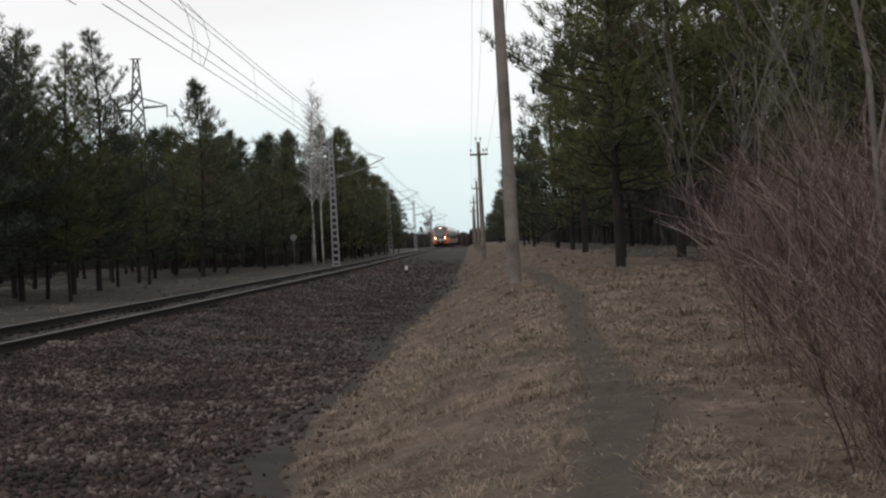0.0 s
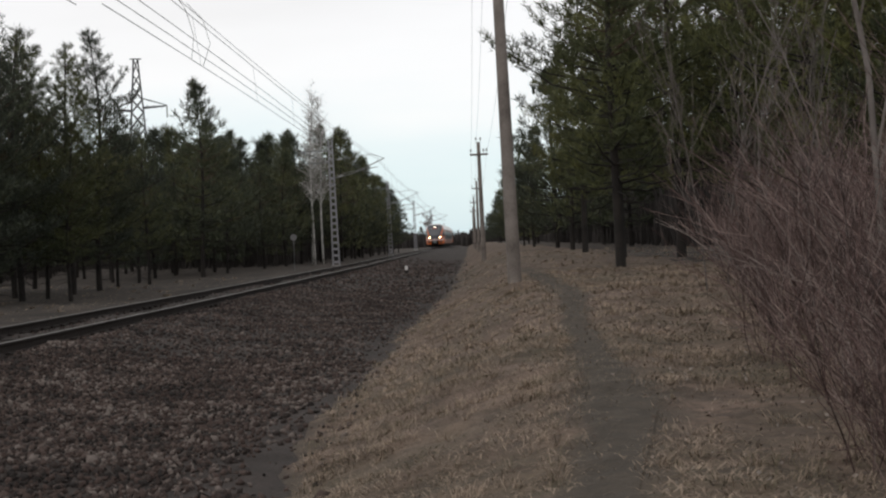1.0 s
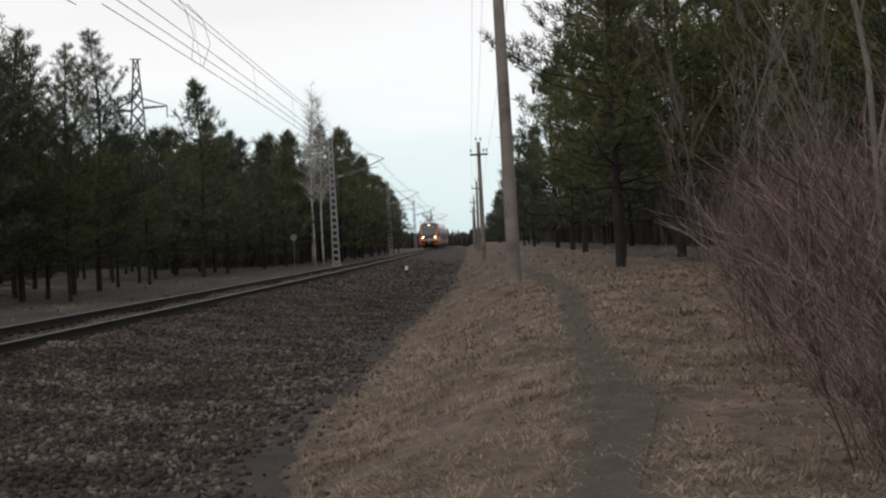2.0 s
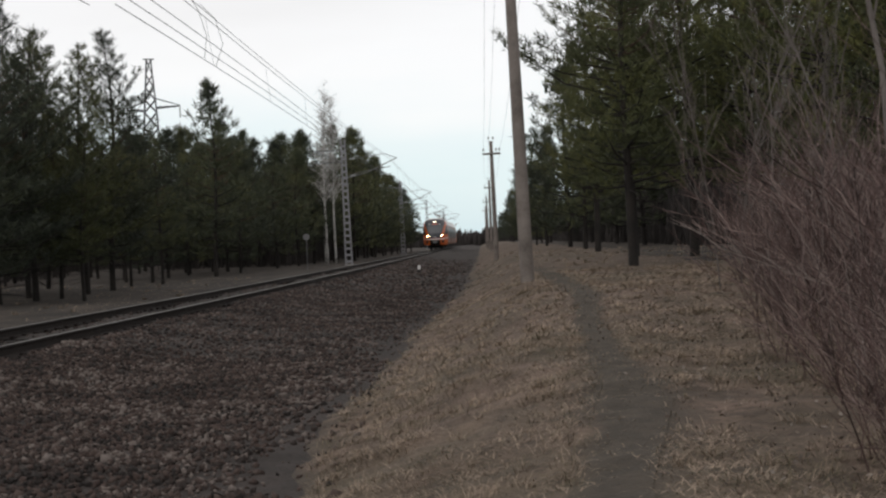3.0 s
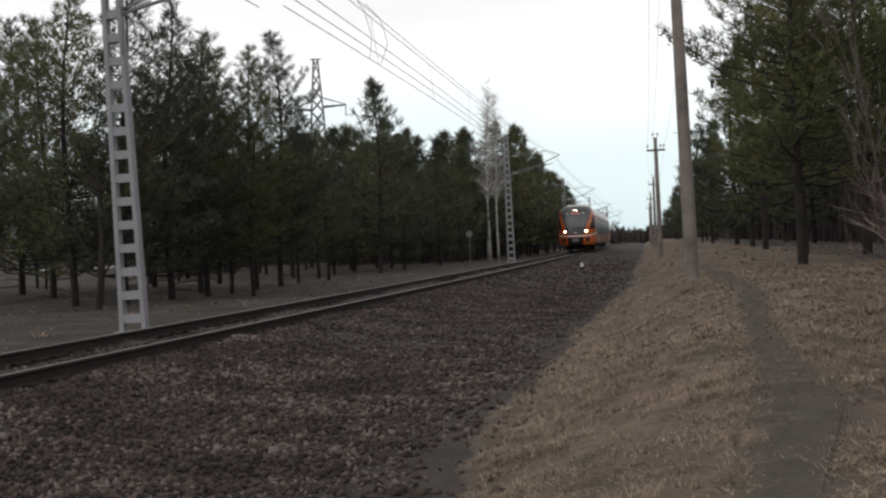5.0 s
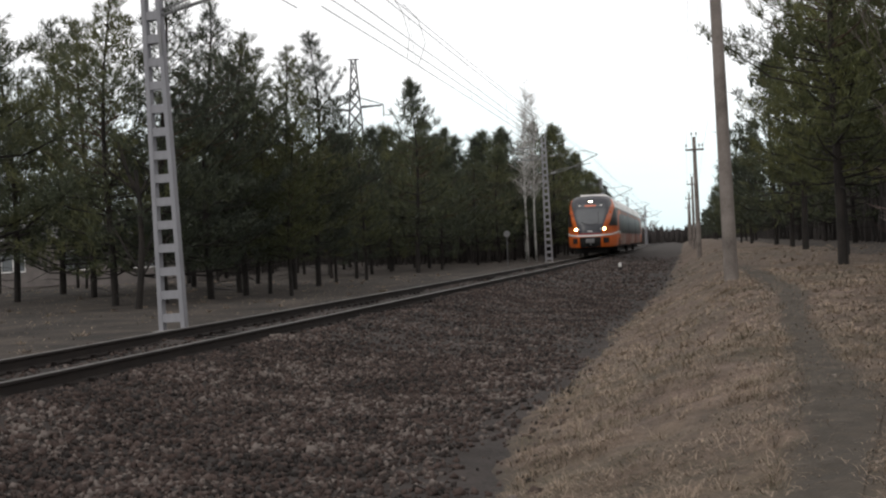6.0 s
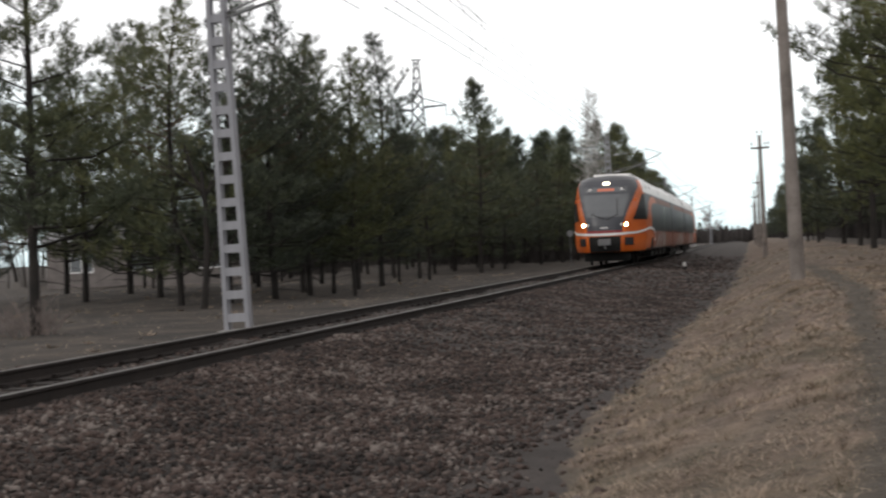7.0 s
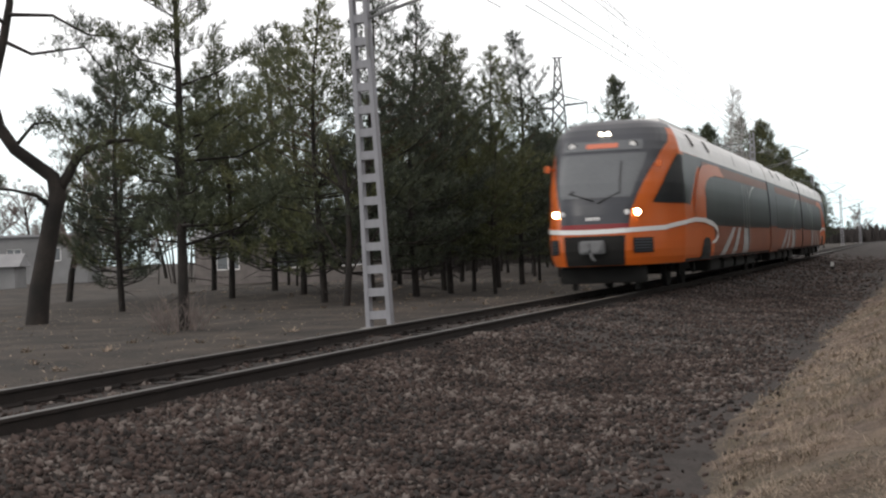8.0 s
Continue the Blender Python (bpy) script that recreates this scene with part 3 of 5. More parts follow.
    # dead stubs under the crown
    z = crown_from * 0.4
    while z < crown_from + 0.6:
        az = rnd.random() * 6.283
        d = Vector((math.cos(az), math.sin(az), rnd.uniform(-0.3, 0.2)))
        ln = rnd.uniform(0.3, 0.9) * spread * 0.6
        wood.tube([on(z), on(z) + d * ln * 0.5, on(z) + d * ln + Vector((0, 0, -0.08))], [0.018, 0.012, 0.005], 3, 0, cap=False)
        z += rnd.uniform(0.15, 0.4)
    me = needle_mesh("pine_crown", np.array([tuple(q) for q in tuft_at]), np.array([tuple(q) for q in tuft_way]), needles, big, rng, leaf or NEEDLES)
    return wood.mesh("pine_trunk", [BARK, BARK_RED if red else BARK], smooth=True), me


def needle_mesh(name, C, D, per, big, rng, mat):
    """Brushes of slim needles at the points C, pointing roughly along D."""
    n = len(C)
    rays = D[:, None] * 0.9 + rng.normal(size=(n, per, 3)) * 0.55
    rays /= np.linalg.norm(rays, axis=-1, keepdims=True)
    ln = rng.uniform(0.12, 0.25, (n, per, 1)) * big
    side = np.cross(rays, rng.normal(size=(n, per, 3)))
    side /= np.linalg.norm(side, axis=-1, keepdims=True) + 1e-9
    wd = rng.uniform(0.009, 0.018, (n, per, 1)) * big
    start = C[:, None] + rng.normal(size=(n, per, 3)) * 0.045 * big
    v = np.stack([start - side * wd, start + side * wd, start + rays * ln], 2).reshape(-1, 3)
    return fast_mesh(name, v, np.arange(n * per * 3), 3, mat)


def tree_of(name, trunk, crown, label, m, group="", scale=1.0):
    root = thing(name, label, "tree", group, m=m)
    root.scale = (scale, scale, scale)
    part("trunk", trunk, root)
    part("crown", crown, root)
    return root


def bare_tree_meshes(seed, height, spread, trunk_mat, twig_mat, low=0.3, depth=4, r0=None, many=9, flare=0.75, thin=0.006):
    rnd = random.Random(seed)
    wood, twigs = Shape(), Shape()

    def grow(q, d, ln, r, level):
        pts = [q.copy()]
        for s in range(4):
            d = (d + Vector((rnd.uniform(-.16, .16), rnd.uniform(-.16, .16), 0.05))).normalized()
            q = q + d * ln / 4
            pts.append(q.copy())
        if level == 0:
            wood.tube(pts, [r * (1 - 0.5 * s / 4) for s in range(5)], 7, 0, cap=False)
        elif level == 1:
            twigs.tube(pts, [r * (1 - 0.5 * s / 4) for s in range(5)], 3, 0, cap=False)
        else:
            twigs.tube(pts[::2], [r, r * 0.75, r * 0.5], 3, 0, cap=False)
        if level >= depth:
            return
        for _ in range(many if level == 0 else max(3, many // 2)):
            w = rnd.uniform(low if level == 0 else 0.25, 1.0)
            j = min(3, int(w * 4))
            c = pts[j].lerp(pts[j + 1], w * 4 - j)
            az = rnd.random() * 6.283
            nd = (d * 1.0 + Vector((math.cos(az), math.sin(az), rnd.uniform(0, 0.6))) * rnd.uniform(0.7, 1.25) * flare).normalized()
            grow(c, nd, ln * rnd.uniform(0.34, 0.52) * spread, max(thin, r * 0.36), level + 1)

    grow(Vector((0, 0, -0.2)), Vector((0, 0, 1)), height * 0.85, r0 or height * 0.012, 0)
    return wood.mesh("bare_trunk", trunk_mat, smooth=True), twigs.mesh("bare_crown", twig_mat)


def birch_meshes(seed, height):
    """A slim white trunk and a narrow crown of very fine rising twigs."""
    rnd = random.Random(seed)
    ph = rnd.random() * 6
    line = [Vector((0.25 * math.sin(j * 0.5 + ph) * j / 12, 0.2 * math.cos(j * 0.4 + ph) * j / 12, height * j / 12 - (0.3 if j == 0 else 0))) for j in range(13)]
    wood, twigs = Shape(), Shape()
    wood.tube(line, [0.12 * (1 - 0.93 * j / 12) for j in range(13)], 8)
    for q in range(95):
        k = rnd.uniform(0.34, 0.99)
        j = min(11, int(k * 12))
        a, az = line[j].lerp(line[j + 1], k * 12 - j), rnd.random() * 6.283
        ln = rnd.uniform(0.5, 1.0) * (0.9 + 3.6 * (1 - k)) * (1 if k > 0.45 else 0.8)
        d = Vector((math.cos(az), math.sin(az), rnd.uniform(0.7, 1.7))).normalized()
        b, c = a + d * ln * 0.5, a + d * ln + Vector((math.cos(az), math.sin(az), 0)) * ln * 0.12
        wood.tube([a, b, c], [0.028, 0.018, 0.01], 3, cap=False)
        for _ in range(7):
            w = rnd.uniform(0.2, 1.0)
            p = a.lerp(b, w * 2) if w < 0.5 else b.lerp(c, w * 2 - 1)
            t = Vector((rnd.gauss(0, 0.7), rnd.gauss(0, 0.7), rnd.uniform(-0.3, 1.1))).normalized() * rnd.uniform(0.3, 0.9)
            twigs.tube([p, p + t * 0.6, p + t + Vector((0, 0, -0.08))], [0.011, 0.008, 0.005], 3, cap=False)
    return wood.mesh("birch_trunk", BIRCH, smooth=True), twigs.mesh("birch_crown", BIRCH_TWIG)


def shrub_mesh(seed, height, width, stems, mat=None):
    """Tangled leafless stems that fork twice; some are pale and dead."""
    rnd = random.Random(seed)
    live, dead = Shape(), Shape()

    def jitter(v, a):
        return (v + Vector((rnd.gauss(0, a), rnd.gauss(0, a), rnd.gauss(0, a * 0.6)))).normalized()

    def stem(sh, q, d, ln, r, level, droop):
        pts = [q.copy()]
        steps = 5 if level == 0 else 3 if level == 1 else 2
        for s in range(steps):
            d = jitter(d + Vector((0, 0, droop)), 0.17)
            q = q + d * ln / steps
            pts.append(q.copy())
        sh.tube(pts, [r * (1 - 0.7 * s / steps) for s in range(steps + 1)], 3, 0, cap=False)
        if level == 2:
            return
        for _ in range(rnd.randint(6, 9) if level == 0 else rnd.randint(2, 4)):
            w = rnd.uniform(0.18, 0.98)
            j = min(steps - 1, int(w * steps))
            c = pts[j].lerp(pts[j + 1], w * steps - j)
            stem(sh, c, jitter(d + Vector((rnd.uniform(-1, 1), rnd.uniform(-1, 1), rnd.uniform(-0.2, 0.5))) * 1.0, 0.1), ln * rnd.uniform(0.2, 0.42), max(0.0016, r * 0.5), level + 1, 0.06)

    for k in range(stems):
        a, rr = rnd.random() * 6.283, width * 0.5 * rnd.random() ** 0.6
        q = Vector((math.cos(a) * rr, math.sin(a) * rr, -0.1))
        lean = rnd.uniform(0.0, 0.42)
        d = Vector((math.cos(a) * lean + rnd.gauss(0, .14), math.sin(a) * lean + rnd.gauss(0, .14), 1)).normalized()
        pale = rnd.random() < 0.16
        stem(dead if pale else live, q, d, height * rnd.uniform(0.45, 1.1), rnd.uniform(0.0055, 0.013), 1 if pale and rnd.random() < 0.4 else 0, rnd.uniform(-0.1, 0.05))
    return live.mesh("shrub_stems", mat or OSIER), dead.mesh("dead_stems", PALE_STEM)


def place(x, y, turn=0.0):
    return pose(x, y, float(land(x, y)), 0, 0, turn)


# ---- masts, wires, poles ----
MAST_Y = (26.1, 99.0, 169.3, 247.0, 322.0)


def build_masts():
    H = 9.25
    rungs = 0.47
    leg = Shape().box((-0.05, -0.10, -0.4), (0.05, 0.10, H), bevel=0.012).mesh("mast_leg", MAST)
    first = thing("catenary_mast", "tall pale grey ladder-shaped concrete mast beside the track", "mast", "masts along the line")
    def w_at(z):
        return 0.235 - 0.012 * z
    for s in (-1, 1):
        part("leg", leg, first, m=pose(s * w_at(0), 0, 0, 0, -s * math.degrees(math.atan(0.012)), 0))
    z = 0.30
    rg = Shape().box((-1, -0.085, -0.085), (1, 0.085, 0.085)).mesh("rung", MAST)
    while z < H - 0.05:
        o = part("rung", rg, first, m=pose(0, 0, z))
        o.scale = (w_at(z) - 0.045, 1, 1)
        z += rungs
    part("base_block", Shape().box((-0.36, -0.3, -0.5), (0.36, 0.3, 0.06), bevel=0.03).mesh("base_block", CONCRETE), first)
    # clamp, cantilever and field-side bracket
    part("cable_clamp", Shape().box((0.16, -0.14, 5.6), (0.2, -0.1, 6.2)).mesh("cable_clamp", GALV), first)
    sh = Shape()
    sh.tube([(0.15, 0, 6.4), (1.6, 0, 6.72), (3.9, 0, 7.7)], 0.035, 6)
    sh.tube([(0.15, 0, 7.75), (3.0, 0, 8.05), (3.9, 0, 7.7)], 0.022, 6)
    sh.tube([(0.15, 0, 6.5), (1.2, 0, 6.8), (3.4, 0, 7.1)], 0.025, 6)
    sh.tube([(2.2, 0, 7.0), (3.1, 0, 6.6), (3.45, 0, 6.44)], 0.018, 5)
    part("cantilever", sh.mesh("cantilever", GALV), first)
    for q, d in (((0.45, 0, 6.5), (1, 0, 0.22)), ((0.45, 0, 7.78), (1, 0, 0.1))):
        ins, d = Shape(), Vector(d).normalized()
        rings = [Vector(q) + d * 0.0375 * j for j in range(11)]
        ins.tube(rings, [0.07 if j % 2 == 0 else 0.04 for j in range(11)], 8)
        part("insulator", ins.mesh("insulator", GLASS_INS), first)
    sh = Shape()
    sh.box((-2.2, -0.04, 8.42), (0.1, 0.04, 8.5)).tube([(-2.1, 0, 8.45), (-0.2, 0, 7.6)], 0.03, 5).box((-2.2, -0.04, 7.55), (0.1, 0.04, 7.62))
    part("feeder_bracket", sh.mesh("feeder_bracket", GALV), first)
    for j, y in enumerate(MAST_Y):
        x = track(y) - (3.07 if j == 0 else 3.2)
        m = pose(x, y, float(land(x, y)), 0, -1.7 if j == 0 else -0.6, -math.degrees(math.atan(slope(y))))
        if j == 0:
            first.matrix_basis = m
        else:
            copy_thing(first, m)


def wire_mesh(pts, r):
    return Shape().tube(pts, r, 4).mesh("wire", WIRE)


def build_wires():
    root = thing("overhead_wires", "dark contact and messenger wires hung above the track", "overhead wire")
    spans = (-47.0,) + MAST_Y
    for a, b in zip(spans[:-1], spans[1:]):
        mess, cont, rise, rise_high = [], [], [], []
        for j in range(17):
            w = j / 16
            y = a + (b - a) * w
            sag = 4 * w * (1 - w)
            side = 0.25 * math.cos(math.pi * w)
            mess.append((track(y) + 0.05, y, RAIL + 7.40 - 0.35 * sag))
            cont.append((track(y) + side, y, RAIL + 6.0 - 0.05 * sag))
            rise.append((track(y) + side + 0.04, y, RAIL + 6.02 + 0.003 * max(0.0, 99 - y)))
            rise_high.append((track(y) + side + 0.08, y, RAIL + 6.05 + 0.0066 * max(0.0, 99 - y)))
        part("messenger_wire", wire_mesh(mess, 0.009), root)
        part("contact_wire", wire_mesh(cont, 0.009), root)
        part("contact_wire", wire_mesh(rise, 0.009), root)
        part("contact_wire", wire_mesh(rise_high, 0.009), root)
        part("messenger_wire", wire_mesh([(q[0] + 0.08, q[1], q[2] + 0.09) for q in mess], 0.008), root)
        for j in range(2, 15, 2):
            part("dropper", wire_mesh([mess[j], cont[j]], 0.005), root)
    # slack jumpers between messenger and contact wire
    for y, out in ((33.2, 0.3), (34.6, 0.42)):
        x = track(y)
        part("jumper", wire_mesh([(x + 0.05, y, 7.9), (x + out, y + 0.1, 7.5), (x + out + 0.12, y + 0.4, 6.9), (x + 0.235, y + 1.0, 6.42)], 0.008), root)


POLES = ((1.35, 26.0, 7.5, 1.1), (2.15, 72.0, 6.35, 0.6), (3.2, 121.0, 6.3, 0.0), (4.0, 165.0, 6.3, 0.5), (4.8, 210.0, 6.3, 0.0))


def build_poles():
    tops = []
    for j, (x, y, h, lean) in enumerate(POLES):
        root = thing("telegraph_pole", "weathered grey telegraph pole with small insulators standing on the grass bank", "utility pole", "telegraph poles", m=pose(x, y, float(land(x, y)), 0, -lean, 0))
        pts = [(0, 0, -0.4), (0, 0, 0), (0, 0, h * 0.5), (0, 0, h)]
        part("shaft", Shape().tube(pts, [0.14, 0.135, 0.115, 0.09], 14).mesh("shaft", WOOD, smooth=True), root)
        part("crossarm", Shape().box((-0.48, -0.16, h - 0.72), (0.48, -0.08, h - 0.62), bevel=0.01).mesh("crossarm", WOOD), root)
        ins = Shape().tube([(0, 0, -0.12), (0, 0, 0.02)], 0.012, 5).tube([(0, 0, 0.02), (0, 0, 0.06), (0, 0, 0.13), (0, 0, 0.16)], [0.055, 0.05, 0.04, 0.02], 8).mesh("pin_insulator", GLASS_INS)
        tip = [(-0.42, -0.12, h - 0.52), (0.42, -0.12, h - 0.52), (0.25, -0.12, h - 0.52), (-0.12, 0, h + 0.1), (0.12, 0, h + 0.1)]
        for q in tip:
            part("insulator", ins, root, m=pose(*q))
        tops.append([root.matrix_basis @ Vector(q) for q in tip])
    root = thing("telegraph_wires", "thin dark telegraph wires strung from pole to pole", "wire")
    ahead = [[Vector((q.x - 1.2, q.y - 50, q.z - 0.4)) for q in tops[0]]] + tops
    for a, b in zip(ahead[:-1], ahead[1:]):
        for k in (0, 1, 3):
            pts = [a[k].lerp(b[k], w / 10) - Vector((0, 0, 0.55 * 4 * (w / 10) * (1 - w / 10))) for w in range(11)]
            part("wire", wire_mesh(pts, 0.005), root)


def build_pylon():
    x, y, H = -47.7, 215.0, 32.5
    root = thing("lattice_pylon", "distant grey steel lattice power pylon above the pines", "pylon", m=pose(x, y, 0, 0, 0, 12))
    body = Shape()
    zs = [0, 6, 11, 15, 18.5, 21.5, 24, 26, 28, 30, H]
    wd = [2.6, 2.1, 1.75, 1.5, 1.3, 1.1, 0.95, 0.8, 0.65, 0.5, 0.35]
    for sx in (-1, 1):
        for sy in (-1, 1):
            body.tube([(sx * w, sy * w, z) for z, w in zip(zs, wd)], 0.17, 4)
    part("leg_frame", body.mesh("leg_frame", PYLON_STEEL), root)
    br = Shape()
    for j in range(len(zs) - 1):
        for s in (-1, 1):
            a, b = wd[j], wd[j + 1]
            br.tube([(-a, s * a, zs[j]), (b, s * b, zs[j + 1])], 0.09, 3).tube([(a, s * a, zs[j]), (-b, s * b, zs[j + 1])], 0.09, 3)
            br.tube([(s * a, -a, zs[j]), (s * b, b, zs[j + 1])], 0.09, 3).tube([(s * a, a, zs[j]), (s * b, -b, zs[j + 1])], 0.09, 3)
    part("bracing", br.mesh("bracing", PYLON_STEEL), root)
    for s, ln, z in ((-1, 3.7, 24.2), (1, 4.6, 24.7)):
        arm = Shape()
        for q in (-0.9, 0.9):
            arm.tube([(s * 0.9, q, z), (s * ln, 0, z + 0.3)], 0.13, 4).tube([(s * 0.85, q * 0.8, z + 1.5), (s * ln, 0, z + 0.4)], 0.06, 4)
        for j in range(4):
            w = j / 4
            arm.tube([(s * (0.9 + (ln - 0.9) * w), 0.9 * (1 - w), z), (s * (0.9 + (ln - 0.9) * (w + .2)), -0.9 * (1 - w), z + 0.3)], 0.05, 3)
        part("crossarm", arm.mesh("crossarm", PYLON_STEEL), root)
        part("insulator_string", Shape().tube([(s * ln, 0, z + 0.3), (s * ln, 0, z - 1.6)], 0.11, 6).mesh("insulator_string", GLASS_INS), root)
    part("crossarm", Shape().tube([(-0.9, 0, H), (0.9, 0, H)], 0.12, 4).mesh("peak", PYLON_STEEL), root)


def build_small_signs():
    # a round-topped signal board on a post, behind the line
    y = 91.0
    x = track(y) - 5.2
    root = thing("track_sign", "small pale round sign on a thin post beyond the track", "sign", m=place(x, y))
    part("post", Shape().tube([(0, 0, -0.2), (0, 0, 2.3)], 0.03, 8).mesh("post", GALV), root)
    disc = Shape().tube([(0, -0.035, 2.2), (0, -0.05, 2.2)], 0.22, 18).tube([(0, -0.02, 2.2), (0, -0.035, 2.2)], 0.19, 18)
    part("disc", disc.mesh("disc", PLASTER), root)
    # the short white marker post in the gravel
    y = 70.0
    x = -1.95
    root = thing("marker_post", "short white marker post with a dark foot in the gravel", "marker post", m=pose(x, y, float(bed(x, y))))
    part("shaft", Shape().box((-0.075, -0.075, 0.22), (0.075, 0.075, 0.44), bevel=0.02).mesh("shaft", WHITE), root)
    part("foot", Shape().box((-0.07, -0.07, -0.15), (0.07, 0.07, 0.22), bevel=0.01).mesh("foot", UNDER), root)


# ---- woods ----
def build_woods():
    rnd = random.Random(11)
    # heights are stated as built; each tree is scaled to its own height
    near = [(h, pine_meshes(seed, h, low, wide, bend)) for h, seed, low, wide, bend in ((9.0, 21, 0.8, 3.0, 0.35), (10.0, 22, 1.1, 3.0, 0.25), (8.0, 23, 0.8, 2.9, 0.3), (11.0, 24, 1.5, 3.1, 0.6), (10.5, 25, 1.1, 3.3, 0.4))]
    far = [(h, pine_meshes(seed, h, low, wide, bend, step=0.32, needles=10, big=2.0, sides=3)) for h, seed, low, wide, bend in ((9.0, 31, 1.0, 3.0, 0.35), (10.0, 32, 1.3, 2.9, 0.3), (11.0, 33, 1.6, 3.0, 0.5))]
    olive = [(h, pine_meshes(seed, h, low, wide, bend, leaf=OLIVE, ragged=0.15)) for h, seed, low, wide, bend in ((10.0, 27, 2.0, 2.5, 0.3), (11.0, 28, 2.2, 2.6, 0.4))]
    spots = []

    def put(x, y, top, group, label, kind=None):
        g = float(land(x, y))
        spots.append((x, y))
        pool = (olive if x > 0 or top < 7.5 or (x, y) in ((-14.4, 52.5), (-23.5, 47)) else near) if y < 72 else far
        h, meshes = pool[rnd.randrange(len(pool)) if kind is None else kind % len(pool)]
        tree_of("pine_tree", *meshes, label, place(x, y, rnd.random() * 360), group, (top - g) / h)

    left = "dark green Scots pine with a bare lower trunk in the wood"
    small = "young yellow-green Scots pine at the edge of the wood"
    for x, y, top in LEFT_EDGE:
        put(x, y, top, "pines beyond the track", small if top < 7.5 else left)
    # deeper rows, kept below the tops of the edge
    tries, n = 0, 0
    while tries < 2500 and n < 84:
        tries += 1
        y = 46 + 190 * rnd.random() ** 1.25
        x = track(y) - 11.5 - 26 * rnd.random() ** 1.3
        if x < -14 - y * 0.30 or any((x - a) ** 2 + (y - b) ** 2 < 2.4 ** 2 for a, b in spots):
            continue
        put(x, y, min(12.0, 1.6 + 0.085 * y) * rnd.uniform(0.86, 1.02), "pines beyond the track", left)
        n += 1
    right = "tall dense Scots pine with olive-green needles beside the footpath"
    for x, y, top in RIGHT_EDGE:
        put(x, y, top, "pines by the footpath", right, 4 if y < 50 else None)
    n, tries = 0, 0
    while n < 46 and tries < 1500:
        tries += 1
        y = 26 + 150 * rnd.random() ** 1.5
        x = 8.0 + 0.012 * y + 22 * rnd.random() ** 1.2
        if x > 5 + y * 0.42 or any((x - a) ** 2 + (y - b) ** 2 < 2.3 ** 2 for a, b in spots):
            continue
        put(x, y, rnd.uniform(9.5, 13), "pines by the footpath", right)
        n += 1


LEFT_EDGE = (
    (-15.9, 50, 9.6), (-18.8, 62, 9.5), (-14.4, 52.5, 9.8), (-14.3, 56, 10.8), (-18.4, 75, 8.4), (-17.1, 80, 8.8), (-16.9, 85, 9.3),
    (-13.9, 78, 11.2), (-16.7, 105, 10.7), (-16.9, 115, 10.9), (-15.9, 120, 10.9), (-13.3, 115, 11.4), (-11.3, 125, 12.6), (-9.6, 128, 12.4),
    (-9.9, 160, 11.2), (-9.1, 175, 10.5), (-8.2, 190, 10.0), (-7.3, 220, 9.0), (-15.8, 70, 7.9), (-14.1, 48, 6.9), (-12.6, 45.5, 6.0),
    (-14.5, 60, 6.2), (-15.6, 92, 10.4), (-12.4, 118, 11.3), (-15.0, 44, 10.1), (-15.5, 41, 10.2), (-17.0, 40.6, 9.9), (-20.5, 47, 10.2),
    (-24.0, 52, 11.2), (-23.5, 47, 10.2), (-28.9, 56, 10.7), (-30.1, 50, 9.6), (-25.6, 42.5, 9.4), (-14.7, 47, 9.5), (-14.4, 66, 7.2),
    (-13.6, 85, 7.6), (-13.0, 98, 8.6), (-12.6, 108, 9.2), (-10.8, 140, 11.4), (-10.2, 150, 11.0), (-19.5, 55, 9.6), (-21.5, 60, 9.0),
    (-10.6, 134, 12.0), (-9.5, 145, 11.8), (-9.2, 154, 11.4), (-9.0, 167, 11.0), (-8.7, 182, 10.6), (-8.1, 198, 10.2), (-7.7, 208, 9.8), (-11.5, 158, 11.6), (-10.8, 172, 11.2), (-10.2, 188, 10.8), (-9.6, 204, 10.4),
)
RIGHT_EDGE = (
    (4.45, 34, 11.3), (6.1, 46, 12.5), (6.3, 60, 12.8), (7.2, 85, 12.2), (7.5, 125, 8.5), (7.7, 150, 8.3), (7.4, 42, 13.2), (7.9, 35.5, 11.5),
    (9.2, 40, 12.5), (8.6, 31, 10.6), (10.8, 36, 11.3), (10.1, 28.5, 10.2), (7.3, 55, 13.9), (12.4, 31, 11.0), (11.2, 44, 12.5), (6.9, 72, 11.5), (7.0, 104, 10.0), (8.4, 170, 9.5), (9.2, 195, 9.5), (9.7, 225, 9.5), (10.4, 250, 9.5), (11.4, 280, 9.5),
)


